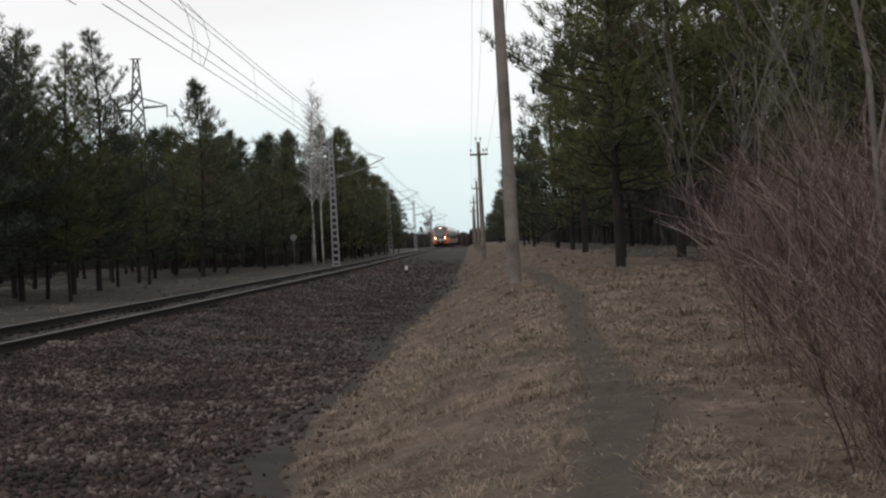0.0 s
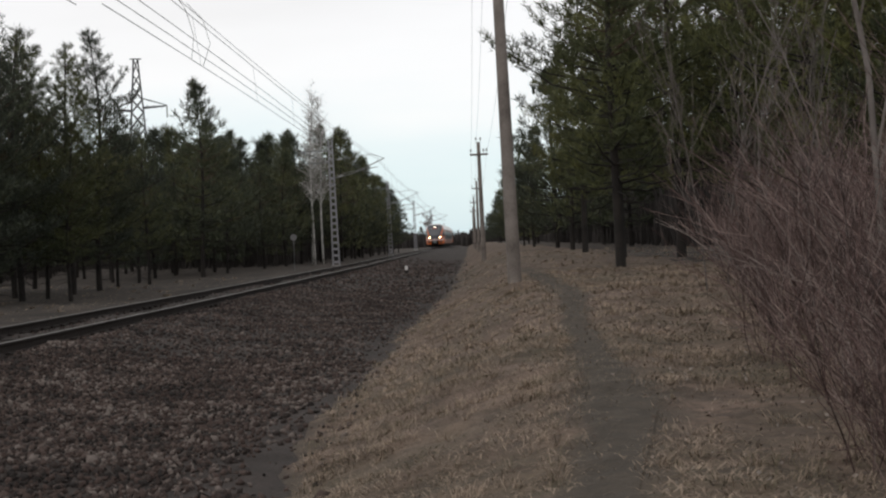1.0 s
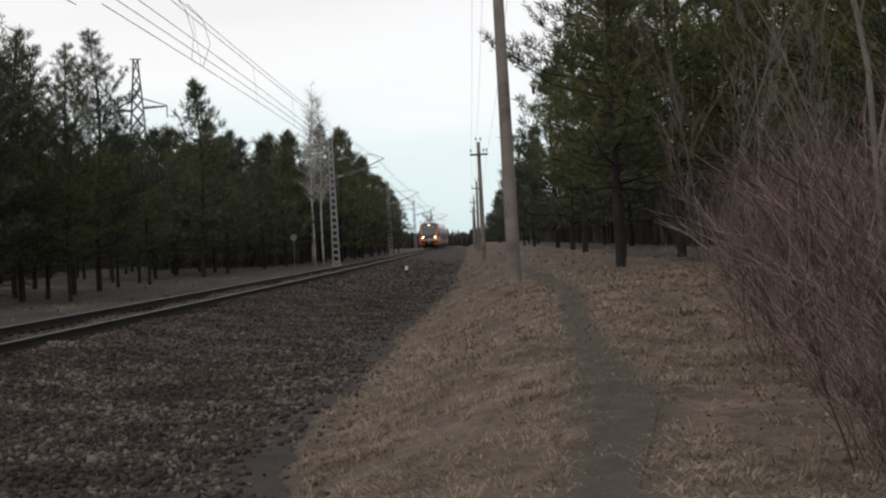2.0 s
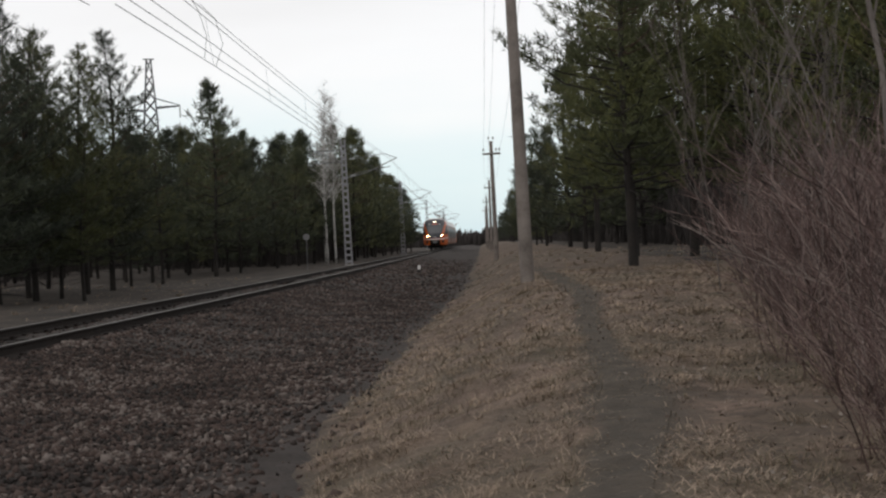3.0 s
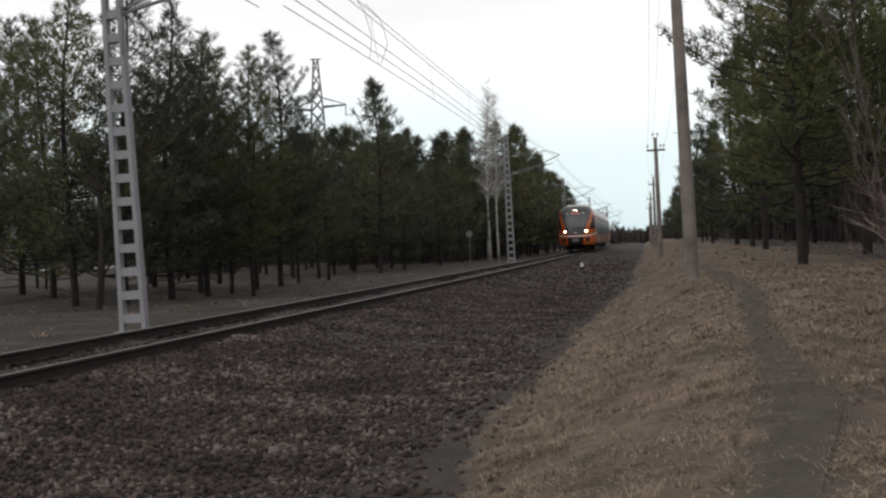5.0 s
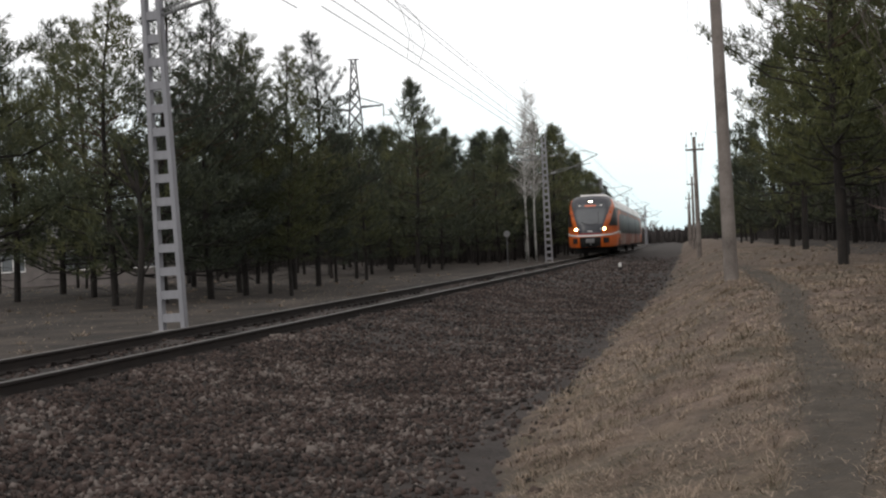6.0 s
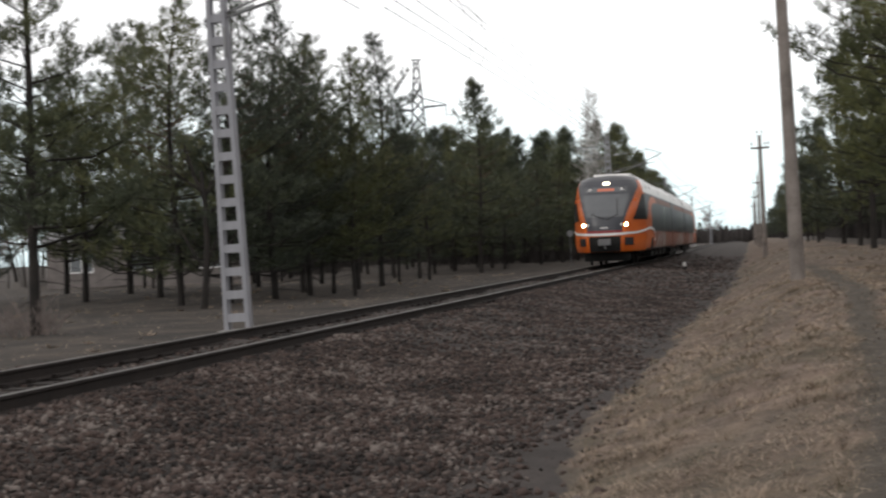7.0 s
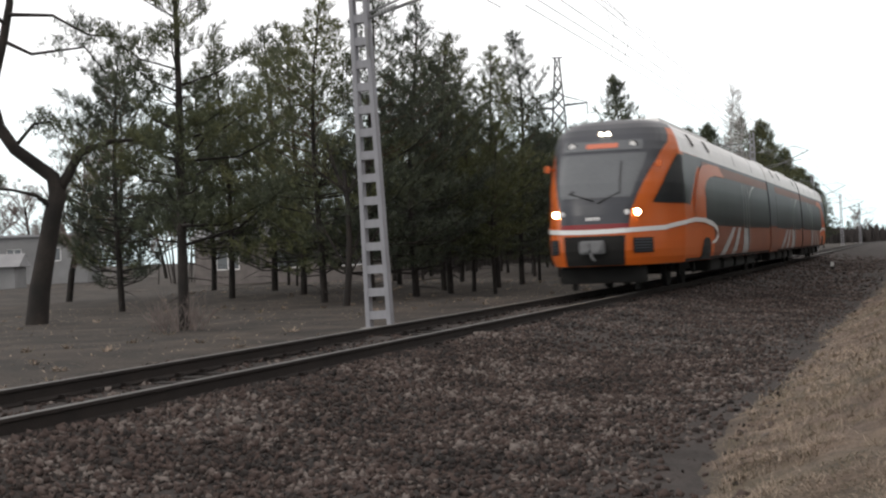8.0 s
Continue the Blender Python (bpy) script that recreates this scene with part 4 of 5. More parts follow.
def build_bare_trees():
    birches = [birch_meshes(41, 18.0), birch_meshes(42, 16.5)]
    for x, y, s, j in ((-10.65, 112, 0.83, 0), (-10.05, 113, 0.84, 1), (-11.6, 120, 0.78, 0)):
        tree_of("birch_tree", *birches[j], "leafless silver birch with white bark and fine grey twigs", place(x, y, x * 70), "bare birches", s)
    # pines of the far skyline
    rnd = random.Random(17)
    t3, c3 = pine_meshes(34, 9.0, 1.0, 2.8, 0.3, step=0.5, needles=6, big=3.0, sides=3)
    for k in range(26):
        y = 300 + 130 * rnd.random()
        x = rnd.choice((track(y) - 12 - 20 * rnd.random(), track(y) + 9 + 30 * rnd.random(), track(y) + 9 + 60 * rnd.random()))
        tree_of("pine_tree", t3, c3, "small dark pine on the far skyline", place(x, y, rnd.random() * 360), "far pines", rnd.uniform(0.6, 0.95))
    trunk, crown = bare_tree_meshes(43, 8.6, 0.95, BARK, TWIG, 0.25, 4, 0.2, 14, 1.35, 0.016)
    tree_of("bare_tree", trunk, crown, "leafless broad tree far down the line", place(-2.4, 420, 40), "", 1.08)
    tree_of("bare_tree", trunk, crown, "leafless broad tree behind the pines", place(-34, 52, 200), "", 0.8)
    for x, y, s in ((-84, 122, 1.1), (-93, 126, 1.3), (-77, 128, 1.0), (-66, 118, 0.9)):
        tree_of("bare_tree", trunk, crown, "leafless grey tree behind the house", place(x, y, x * 37), "bare trees behind the house", s)
    # a gnarled dead tree at the edge of the wood
    trunk, crown = bare_tree_meshes(46, 5.2, 0.85, BARK, BARK, 0.15, 3, 0.12, 9, 1.2, 0.012)
    tree_of("dead_tree", trunk, crown, "gnarled dead tree with twisted bare limbs", place(-15.3, 38.2, 60), "", 1.0)
    # the leaning old pine with a kinked trunk
    sh, rnd = Shape(), random.Random(5)
    kink = [(0, 0, -0.3), (0.0, 0, 0.0), (0.1, 0, 0.9), (0.3, 0.03, 1.9), (0.5, 0.06, 2.9), (0.66, 0.1, 3.45), (0.55, 0.1, 3.95), (0.1, 0.05, 4.3), (-0.4, 0.0, 4.7), (-0.78, 0.0, 5.3), (-0.92, 0.0, 5.9), (-0.84, 0.0, 6.7), (-0.58, 0.05, 7.7), (-0.4, 0.1, 8.6), (-0.35, 0.1, 9.8), (-0.2, 0.1, 11.2)]
    sh.tube(kink, [0.36, 0.31, 0.28, 0.255, 0.24, 0.24, 0.2, 0.18, 0.17, 0.165, 0.155, 0.14, 0.12, 0.10, 0.07, 0.03], 10)
    fork = [(0.62, 0.1, 3.5), (0.95, 0.1, 4.0), (1.3, 0.1, 4.6), (2.1, 0.2, 4.9), (2.9, 0.3, 4.95)]
    sh.tube(fork, [0.17, 0.14, 0.11, 0.07, 0.03], 8)
    sh.tube([(0.5, 0, 3.1), (0.1, -0.1, 3.45), (-0.5, -0.2, 3.6), (-1.5, -0.2, 3.7)], [0.08, 0.06, 0.04, 0.02], 6)
    ends = [Vector(q) for q in fork[2:]] + [Vector((-1.4, -0.2, 3.7)), Vector((-0.9, -0.2, 3.65)), Vector((1.6, 0.15, 4.7)), Vector((1.0, 0.1, 4.3))]
    for q, way in (((-0.6, 0, 7.6), (3.0, 0.3, -1.2)), ((-0.84, 0, 5.6), (-1.6, 0, 0.3)), ((-0.45, 0, 8.3), (3.2, -0.4, -1.1)), ((-0.4, 0, 4.75), (1.2, 0.3, 0.4)), ((-0.5, 0, 8.0), (-2.0, 0.4, 0.5)), ((-0.3, 0, 9.2), (1.9, 0.2, 0.4)), ((-0.3, 0, 10.2), (-1.4, -0.4, 0.5)), ((-0.8, 0, 6.6), (-1.2, 0.2, -0.3))):
        q, way = Vector(q), Vector(way)
        pts = [q + way * w + Vector((0, 0, 0.5 * math.sin(w * 3))) + Vector((rnd.gauss(0, .12), rnd.gauss(0, .12), rnd.gauss(0, .16))) * (w > 0) for w in (0, 0.33, 0.66, 1)]
        sh.tube(pts, [0.06, 0.045, 0.03, 0.012], 5)
        ends += [pts[1].lerp(pts[2], rnd.random()), pts[2], pts[2].lerp(pts[3], 0.5), pts[3]]
    rng = np.random.default_rng(77)
    C = np.array([tuple(q + Vector((rnd.gauss(0, .22), rnd.gauss(0, .3), rnd.gauss(0.1, .16)))) for q in ends for _ in range(34)])
    crown = needle_mesh("old_pine_crown", C, np.tile((0.0, 0.0, 0.7), (len(C), 1)), 10, 0.8, rng, NEEDLES)
    tree_of("old_pine_tree", sh.mesh("old_pine_trunk", BARK, smooth=True), crown, "old Scots pine with a thick kinked leaning trunk and sparse needles", place(-21.4, 31.2, 35), "pines beyond the track", 1.0)
    # the slim pine before it, with a brushy foot
    t2, c2 = pine_meshes(52, 10.8, 1.9, 2.3, 0.12, step=0.11, needles=12, big=0.85, red=False, ragged=0.35, gaps=0.24)
    tree_of("slim_pine_tree", t2, c2, "slim dark pine with open layered branches", place(-14.7, 27.0, 10), "pines beyond the track", 1.0)
    low = shrub_mesh(71, 0.9, 1.1, 60, TWIG)
    root = thing("shrub", "low leafless brush round the foot of a pine", "shrub", m=place(-14.6, 26.6))
    part("brush", low[0], root, kind="stuff")
    part("dead_brush", low[1], root, "pale dead stems", kind="stuff")


def build_thicket():
    """The leafless red-brown shrubs along the footpath."""
    rnd = random.Random(3)
    kinds = [shrub_mesh(61, 2.1, 1.7, 54), shrub_mesh(62, 2.4, 1.8, 54), shrub_mesh(63, 1.9, 1.5, 50)]
    for x, y, s in ((1.75, 5.7, 0.45), (1.95, 6.7, 0.55), (2.25, 6.6, 0.45), (2.35, 8.3, 0.5), (2.65, 9.9, 0.6), (2.8, 11.6, 0.65), (3.1, 13.8, 0.75), (3.9, 16.6, 0.7), (4.6, 19.4, 0.75), (5.2, 23.0, 0.8), (2.65, 6.1, 0.7), (2.85, 7.5, 0.8), (3.3, 9.2, 0.9), (3.6, 11.0, 0.95), (3.8, 13.0, 1.0), (4.4, 12.2, 1.1), (4.5, 15.2, 1.0), (5.2, 14.4, 1.2), (5.0, 17.6, 1.0), (5.8, 17.2, 1.2), (5.7, 20.2, 1.05), (6.5, 19.8, 1.25), (6.1, 23.5, 1.0), (6.8, 23.4, 1.3), (4.3, 9.6, 1.1), (6.4, 26.5, 1.1), (6.0, 12.4, 1.2), (7.6, 17.5, 1.3)):
        root = thing("shrub", "leafless red-brown shrub of dense upright stems beside the footpath", "shrub", "shrubs by the footpath", m=place(x + 0.38, y, rnd.random() * 360))
        root.scale = (s, s, s)
        stems, dead = kinds[rnd.randrange(3)]
        part("brush", stems, root, kind="stuff")
        part("dead_brush", dead, root, "pale dead stems", kind="stuff")
    trunk, crown = bare_tree_meshes(45, 5.6, 0.75, SAPLING, SAPLING, 0.2, 3, 0.016, 11, 0.45, 0.0035)
    for x, y, s, turn in ((3.95, 20.3, 0.9, 20), (4.35, 20.8, 1.0, 130), (4.6, 20.0, 0.8, 220), (5.6, 19.0, 1.05, 300), (4.15, 15.4, 0.72, 70)):
        tree_of("sapling", trunk, crown, "thin leafless sapling with pale grey bark among shrubs", place(x, y, turn), "saplings by the footpath", s)
    trunk, crown = bare_tree_meshes(48, 6.4, 0.8, SAPLING, SAPLING, 0.25, 3, 0.036, 8, 0.6, 0.0035)
    tree_of("sapling", trunk, crown, "stouter pale leafless sapling forking above the shrubs", place(3.75, 11.6, 150), "saplings by the footpath", 1.0)


def build_far_woods():
    """Brush and stems that close the woods, and the wooded skyline."""
    rng = np.random.default_rng(8)
    rows = []
    y = rng.uniform(78, 260, 4000)
    rows.append(np.stack([track_np(y) - 19 - rng.random(len(y)) * 14 - y * 0.08, y, rng.uniform(1.5, 4.5, len(y)), rng.uniform(0.025, 0.07, len(y))], -1))
    y = rng.uniform(62, 250, 3600)
    rows.append(np.stack([9.5 + y * 0.03 + rng.random(len(y)) ** 1.5 * 26, y, rng.uniform(2.5, 7.0, len(y)), rng.uniform(0.04, 0.11, len(y))], -1))
    y = rng.uniform(380, 470, 9000)
    x = rng.uniform(-90, 130, len(y))
    rows.append(np.stack([x, y, 4.3 + 1.3 * rough(x, y, 0.07) + 0.8 * rough(x, y, 0.25) - 1.6 * rng.random(len(y)) ** 2, rng.uniform(0.12, 0.4, len(y))], -1))
    y = rng.uniform(112, 270, 2600)
    rows.append(np.stack([track_np(y) - 9.0 - rng.random(len(y)) * 12, y, rng.uniform(1.5, 6.0, len(y)), rng.uniform(0.04, 0.12, len(y))], -1))
    for label, P in zip(("brown leafless brush deep in the pine wood", "dark brush deep in the wood", "low wooded skyline far down the line", "dark brush between the pines beyond the track"), rows):
        n = len(P)
        bend = rng.normal(size=(n, 2)) * 0.35
        v, f = [], []
        base = P[:, :3] * np.array([1, 1, 0])
        base[:, 2] = land(P[:, 0], P[:, 1]) - 0.2
        for k, (h, w) in enumerate(((0, 1.0), (0.35, 1.3), (0.7, 1.0), (1.0, 0.25))):
            c = base + np.stack([bend[:, 0] * h * P[:, 2] * 0.3, bend[:, 1] * h * P[:, 2] * 0.3, h * P[:, 2]], -1)
            for a in (0, 2.1, 4.2):
                v.append(c + np.stack([np.cos(a) * P[:, 3] * w, np.sin(a) * P[:, 3] * w, np.zeros(n)], -1))
        V = np.stack(v, 1).reshape(-1, 3)
        quads = np.array([(3 * k + a, 3 * k + (a + 1) % 3, 3 * k + 3 + (a + 1) % 3, 3 * k + 3 + a) for k in range(3) for a in range(3)])
        F = (quads[None] + (np.arange(n) * 12)[:, None, None]).reshape(-1)
        tagged(new("far_woods", fast_mesh("far_woods", V, F, 4, FAR)), label, "woods", kind="stuff")


def build_house(name, x, y, turn, w, d, h, wall_mat, label, windows, gable=0.0):
    root = thing(name, label, "house", m=pose(x, y, float(land(x, y)) - 0.1, 0, 0, turn))
    wall = Shape()
    t = 0.25
    # front wall pieced round its openings
    cuts = sorted(windows)
    at = -w / 2
    for cx, cz, cw, ch in cuts:
        wall.box((at, 0, 0), (cx - cw / 2, t, h))
        wall.box((cx - cw / 2, 0, 0), (cx + cw / 2, t, cz)).box((cx - cw / 2, 0, cz + ch), (cx + cw / 2, t, h))
        at = cx + cw / 2
    wall.box((at, 0, 0), (w / 2, t, h))
    wall.box((-w / 2, t, 0), (-w / 2 + t, d, h)).box((w / 2 - t, t, 0), (w / 2, d, h)).box((-w / 2 + t, d - t, 0), (w / 2 - t, d, h))
    part("wall", wall.mesh("house_wall", wall_mat), root)
    roof = Shape()
    if gable:
        o = 0.35
        roof.add([(-w / 2 - o, -o, h), (w / 2 + o, -o, h), (w / 2 + o, d + o, h), (-w / 2 - o, d + o, h), (-w / 2 - o, d / 2, h + gable), (w / 2 + o, d / 2, h + gable)], [(0, 1, 5, 4), (2, 3, 4, 5), (0, 4, 3), (1, 2, 5), (3, 2, 1, 0)])
    else:
        roof.box((-w / 2 - 0.3, -0.3, h), (w / 2 + 0.3, d + 0.3, h + 0.22), bevel=0.03)
    part("roof", roof.mesh("house_roof", ROOFING), root)
    for cx, cz, cw, ch in cuts:
        win = part("window", Shape().box((cx - cw / 2, 0.1, cz), (cx + cw / 2, 0.12, cz + ch)).mesh("pane", SCREEN), root)
        fr = Shape()
        for a, b in (((cx - cw / 2, 0.05, cz), (cx - cw / 2 + 0.07, 0.15, cz + ch)), ((cx + cw / 2 - 0.07, 0.05, cz), (cx + cw / 2, 0.15, cz + ch)), ((cx - 0.03, 0.05, cz), (cx + 0.03, 0.15, cz + ch)), ((cx - cw / 2, 0.05, cz), (cx + cw / 2, 0.15, cz + 0.07)), ((cx - cw / 2, 0.05, cz + ch - 0.07), (cx + cw / 2, 0.15, cz + ch))):
            fr.box(a, b)
        part("window_frame", fr.mesh("window_frame", WHITE), win)
    return root


def build_houses():
    build_house("house", -73.5, 102, 24, 15, 9, 4.2, PLASTER, "flat-roofed pale grey rendered house behind the pines", [(-4.6, 2.0, 1.3, 1.2), (1.2, 2.0, 1.3, 1.2), (4.6, 2.0, 1.3, 1.2)])
    build_house("shed", -58.0, 77, 24, 6.0, 4, 1.7, PLASTER, "small pale shed with a low grey roof", [(1.6, 0.6, 0.7, 0.6)], 0.9)
    build_house("house", -33.5, 76, 10, 13, 8, 2.9, BRICK_M, "low brown brick house half hidden by pines", [(-4.4, 1.0, 1.5, 1.2), (-0.6, 1.0, 1.5, 1.2), (3.4, 1.0, 1.5, 1.2)], 1.6)


# ---- the train ----
ZS = (0.42, 0.6, 0.8, 1.0, 1.2, 1.36, 1.5, 1.7, 1.95, 2.2, 2.5, 2.8, 3.1, 3.38, 3.6, 3.8, 3.98, 4.12, 4.22, 4.29)
WS = (1.66, 1.72, 1.75, 1.76, 1.76, 1.76, 1.76, 1.76, 1.755, 1.75, 1.735, 1.71, 1.68, 1.65, 1.60, 1.54, 1.45, 1.32, 1.12, 0.0)
LIFT, TALL = 0.27, 0.975  # the body rides above the rail head
SETS = (0.10, 0.04, 0.0, 0.0, 0.02, 0.04, 0.06, 0.10, 0.18, 0.30, 0.50, 0.76, 1.04, 1.31, 1.55, 1.78, 2.02, 2.28, 2.55, 2.85)


def deep(z):
    return float(np.interp(z, (1.8, 3.2, 4.0), (2.9, 2.0, 1.0)))


def power(z):
    return float(np.interp(z, (1.8, 3.2, 4.0), (3.5, 4.2, 6.0)))


def half(z):
    return float(np.interp(z, ZS, WS))


def back(z):
    return float(np.interp(z, ZS, SETS))


def nose(x, z, off=0.0):
    w = half(z)
    k = min(1.0, abs(x) / w) if w > 1e-6 else 0.0
    return Vector((x + (off * 0.5 * k if x > 0 else -off * 0.5 * k), back(z) + deep(z) * k ** power(z) - off, z * TALL + LIFT))


def flank(s, y, z, off=0.0):
    w = half(z)
    k = (y - back(z)) / deep(z)
    x = w if k >= 1 else w * max(0.0, k) ** (1 / power(z))
    slope_y = off * (1 - min(1, max(0, k))) * 0.8
    return Vector((s * (x + off), y - slope_y, z * TALL + LIFT))


def front_patch(rows, nx=8, off=0.008):
    """rows of (z, x from, x to) on the nose."""
    zs = sorted({q[0] for q in rows} | {z for z in ZS if rows[0][0] < z < rows[-1][0]})
    ends = [(z, float(np.interp(z, [q[0] for q in rows], [q[1] for q in rows])), float(np.interp(z, [q[0] for q in rows], [q[2] for q in rows]))) for z in zs]
    nx = max(nx, int((rows[-1][2] - rows[-1][1]) / 0.08))
    return Shape().sheet([[nose(a + (b - a) * j / nx, z, off) for j in range(nx + 1)] for z, a, b in ends])


def side_patch(s, rows, ny=6, off=0.008):
    at = [q[0] for q in rows]
    zs = sorted(set(at) | {z for z in ZS if at[0] < z < at[-1]})
    ends = [(z, float(np.interp(z, at, [q[1] for q in rows])), float(np.interp(z, at, [q[2] for q in rows]))) for z in zs]
    grid = [[flank(s, a + (b - a) * j / ny, z, off) for j in range(ny + 1)] for z, a, b in ends]
    if s < 0:
        grid = [r[::-1] for r in grid]
    return Shape().sheet(grid)


def ribbon(line, off=0.012, width=0.14, taper=None):
    """line: (side, y, z) on the flank or ('n', x, z) on the nose; a painted band along it."""
    top, low = [], []
    for j, (k, a, z) in enumerate(line):
        h = width / 2 * (taper[j] if taper else 1)
        if k == "n":
            top.append(nose(a, z + h, off))
            low.append(nose(a, z - h, off))
        else:
            top.append(flank(k, a, z + h, off))
            low.append(flank(k, a, z - h, off))
    return Shape().sheet([low, top])


def car_shell(length, cab):
    ys = [3.0 + 0.04 * j for j in range(5)] + list(np.linspace(3.2, length - 0.25, 30))
    grid = []
    for z in ZS:
        row = []
        if cab:
            for j in range(61):
                th = math.pi * (j / 60 - 0.5)
                row.append(nose(half(z) * math.sin(th), z))
            left = [Vector((-half(z), max(y, back(z) + deep(z) + 0.01 * k), z * TALL + LIFT)) for k, y in enumerate(ys)]
            right = [Vector((half(z), max(y, back(z) + deep(z) + 0.01 * k), z * TALL + LIFT)) for k, y in enumerate(ys)]
            row = left[::-1] + row + right
        else:
            yy = np.linspace(0.25, length - 0.25, 30)
            row = [Vector((-half(z), y, z * TALL + LIFT)) for y in yy[::-1]] + [Vector((x, 0.25, z * TALL + LIFT)) for x in np.linspace(-half(z), half(z), 9)[1:-1]] + [Vector((half(z), y, z * TALL + LIFT)) for y in yy]
        grid.append(row)
    sh = Shape().sheet(grid)
    n = len(grid[0])
    sh.i = []
    for j in range(len(ZS) - 1):
        for k in range(n - 1):
            y = (grid[j][k].y + grid[j][k + 1].y) / 2
            zm = (ZS[j] + ZS[j + 1]) / 2
            if zm > 3.38:
                sh.i.append(1 if y > 3.35 or not cab else 0 if zm < 3.9 else 2)
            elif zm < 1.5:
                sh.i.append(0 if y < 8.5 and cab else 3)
            else:
                sh.i.append(0 if y < 6.4 and cab else 2)
    # closing floor and end
    sh.add([grid[0][0], grid[0][-1], Vector((half(0.42), 0.9 if cab else 0.25, 0.42 * TALL + LIFT)), Vector((-half(0.42), 0.9 if cab else 0.25, 0.42 * TALL + LIFT))], [(0, 1, 2, 3)], 4)
    ends = [r[0] for r in grid] + [r[-1] for r in grid[::-1]]
    sh.add(ends, [tuple(range(len(ends)))], 4)
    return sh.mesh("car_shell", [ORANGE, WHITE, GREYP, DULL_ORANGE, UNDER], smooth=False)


def add_bogie(root, y):
    frame = Shape()
    for s in (-1, 1):
        frame.box((s * 1.0 - 0.07, y - 1.7, 0.42), (s * 1.0 + 0.07, y + 1.7, 0.66), bevel=0.03)
        for q in (-1.25, 1.25):
            frame.tube([(s * 1.12, y + q, 0.46), (s * 1.2, y + q, 0.46)], 0.16, 12)
            frame.tube([(s * 1.0, y + q, 0.55), (s * 1.0, y + q, 0.78)], 0.11, 8)
    frame.box((-1.0, y - 0.25, 0.42), (1.0, y + 0.25, 0.62))
    part("bogie_frame", frame.mesh("bogie_frame", UNDER), root)
    for q in (-1.25, 1.25):
        ax = Shape().tube([(-0.85, 0, 0), (0.85, 0, 0)], 0.08, 10)
        for s in (-1, 1):
            ax.tube([(s * 0.735, 0, 0), (s * 0.765, 0, 0), (s * 0.765, 0, 0), (s * 0.87, 0, 0)], [0.455, 0.455, 0.43, 0.42], 24)
        part("wheelset", ax.mesh("wheelset", UNDER), root, m=pose(0, y + q, 0.42))


def add_flank(root, s, length, cab):
    """Windows, doors and painted slashes of one side."""
    start = 6.7 if cab else 0.9
    # the orange band that arches over the windows
    band = "dull orange band above the windows"
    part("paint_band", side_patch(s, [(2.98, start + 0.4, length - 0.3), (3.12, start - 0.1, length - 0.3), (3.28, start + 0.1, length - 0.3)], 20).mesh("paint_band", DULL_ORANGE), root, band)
    if cab:
        arch = [(s, 5.6, 1.5), (s, 5.6, 1.9), (s, 5.7, 2.3), (s, 6.0, 2.62), (s, 6.5, 2.86), (s, 7.2, 3.0), (s, 8.4, 3.1), (s, 10.5, 3.12)]
        inner, outer = [], []
        for k, y, z in arch:
            d = 0.95
            outer.append(flank(s, y - (d if z < 2.6 else d * 0.5), min(3.3, z + (0 if z < 2.6 else 0.16)), 0.03))
            inner.append(flank(s, y + (d if z < 2.6 else d * 0.6), z - (0.05 if z < 2.6 else 0.16), 0.03))
        part("paint_arch", Shape().sheet([inner, outer] if s > 0 else [outer, inner]).mesh("paint_arch", ORANGE), root, "bright orange painted arch")
    doors = (16.2,) if cab else (11.3,)
    y = start + 0.2
    while y < length - 1.8:
        near_door = [d for d in doors if -0.85 < d - y < 2.3]
        if near_door:
            d = near_door[0]
            door = part("door", side_patch(s, [(0.62, d - 0.72, d + 0.72), (1.5, d - 0.72, d + 0.72), (2.3, d - 0.72, d + 0.72), (2.92, d - 0.72, d + 0.72)], 4, 0.012).mesh("door", GREYP), root)
            for q in (-0.36, 0.36):
                part("door_pane", side_patch(s, [(1.35, d + q - 0.22, d + q + 0.22), (2.75, d + q - 0.22, d + q + 0.22)], 3, 0.022).mesh("door_pane", SIDE_GLASS), door)
            for q in (-0.74, 0.0, 0.74):
                part("door_edge", side_patch(s, [(0.62, d + q - 0.025, d + q + 0.025), (2.92, d + q - 0.025, d + q + 0.025)], 1, 0.026).mesh("door_edge", WHITE), door, "thin white line")
            y = d + 0.95
            continue
        part("side_window", side_patch(s, [(1.42, y, y + 1.6), (2.2, y, y + 1.6), (2.84, y, y + 1.6)], 4, 0.012).mesh("side_window", SIDE_GLASS), root)
        y += 1.68
    for gap, lean, wd in ((6.3, 2.9, 0.6), (3.6, 1.6, 0.5), (0.4, 0.0, 0.8)):
        d = doors[0] - gap
        part("paint_slash", side_patch(s, [(0.44, d - wd, d + wd), (0.9, d - wd * 0.8 + lean * 0.45, d + wd * 0.8 + lean * 0.45), (1.38, d - wd * 0.55 + lean, d + wd * 0.55 + lean)], 2, 0.014).mesh("paint_slash", SLASH), root, "pale grey painted slash")
    loop = [(s, doors[0] + 1.0 + 1.9 * q / 8, 2.5 + 0.42 * math.sin(math.pi * 0.5 * q / 8)) for q in range(9)]
    part("paint_line", ribbon(loop, 0.027, 0.06).mesh("paint_line", WHITE), root, "thin pale curl of paint")
    part("side_sill", side_patch(s, [(0.43, 3.2 if cab else 0.3, length - 0.3), (0.5, 3.2 if cab else 0.3, length - 0.3)], 10, 0.016).mesh("side_sill", UNDER), root)


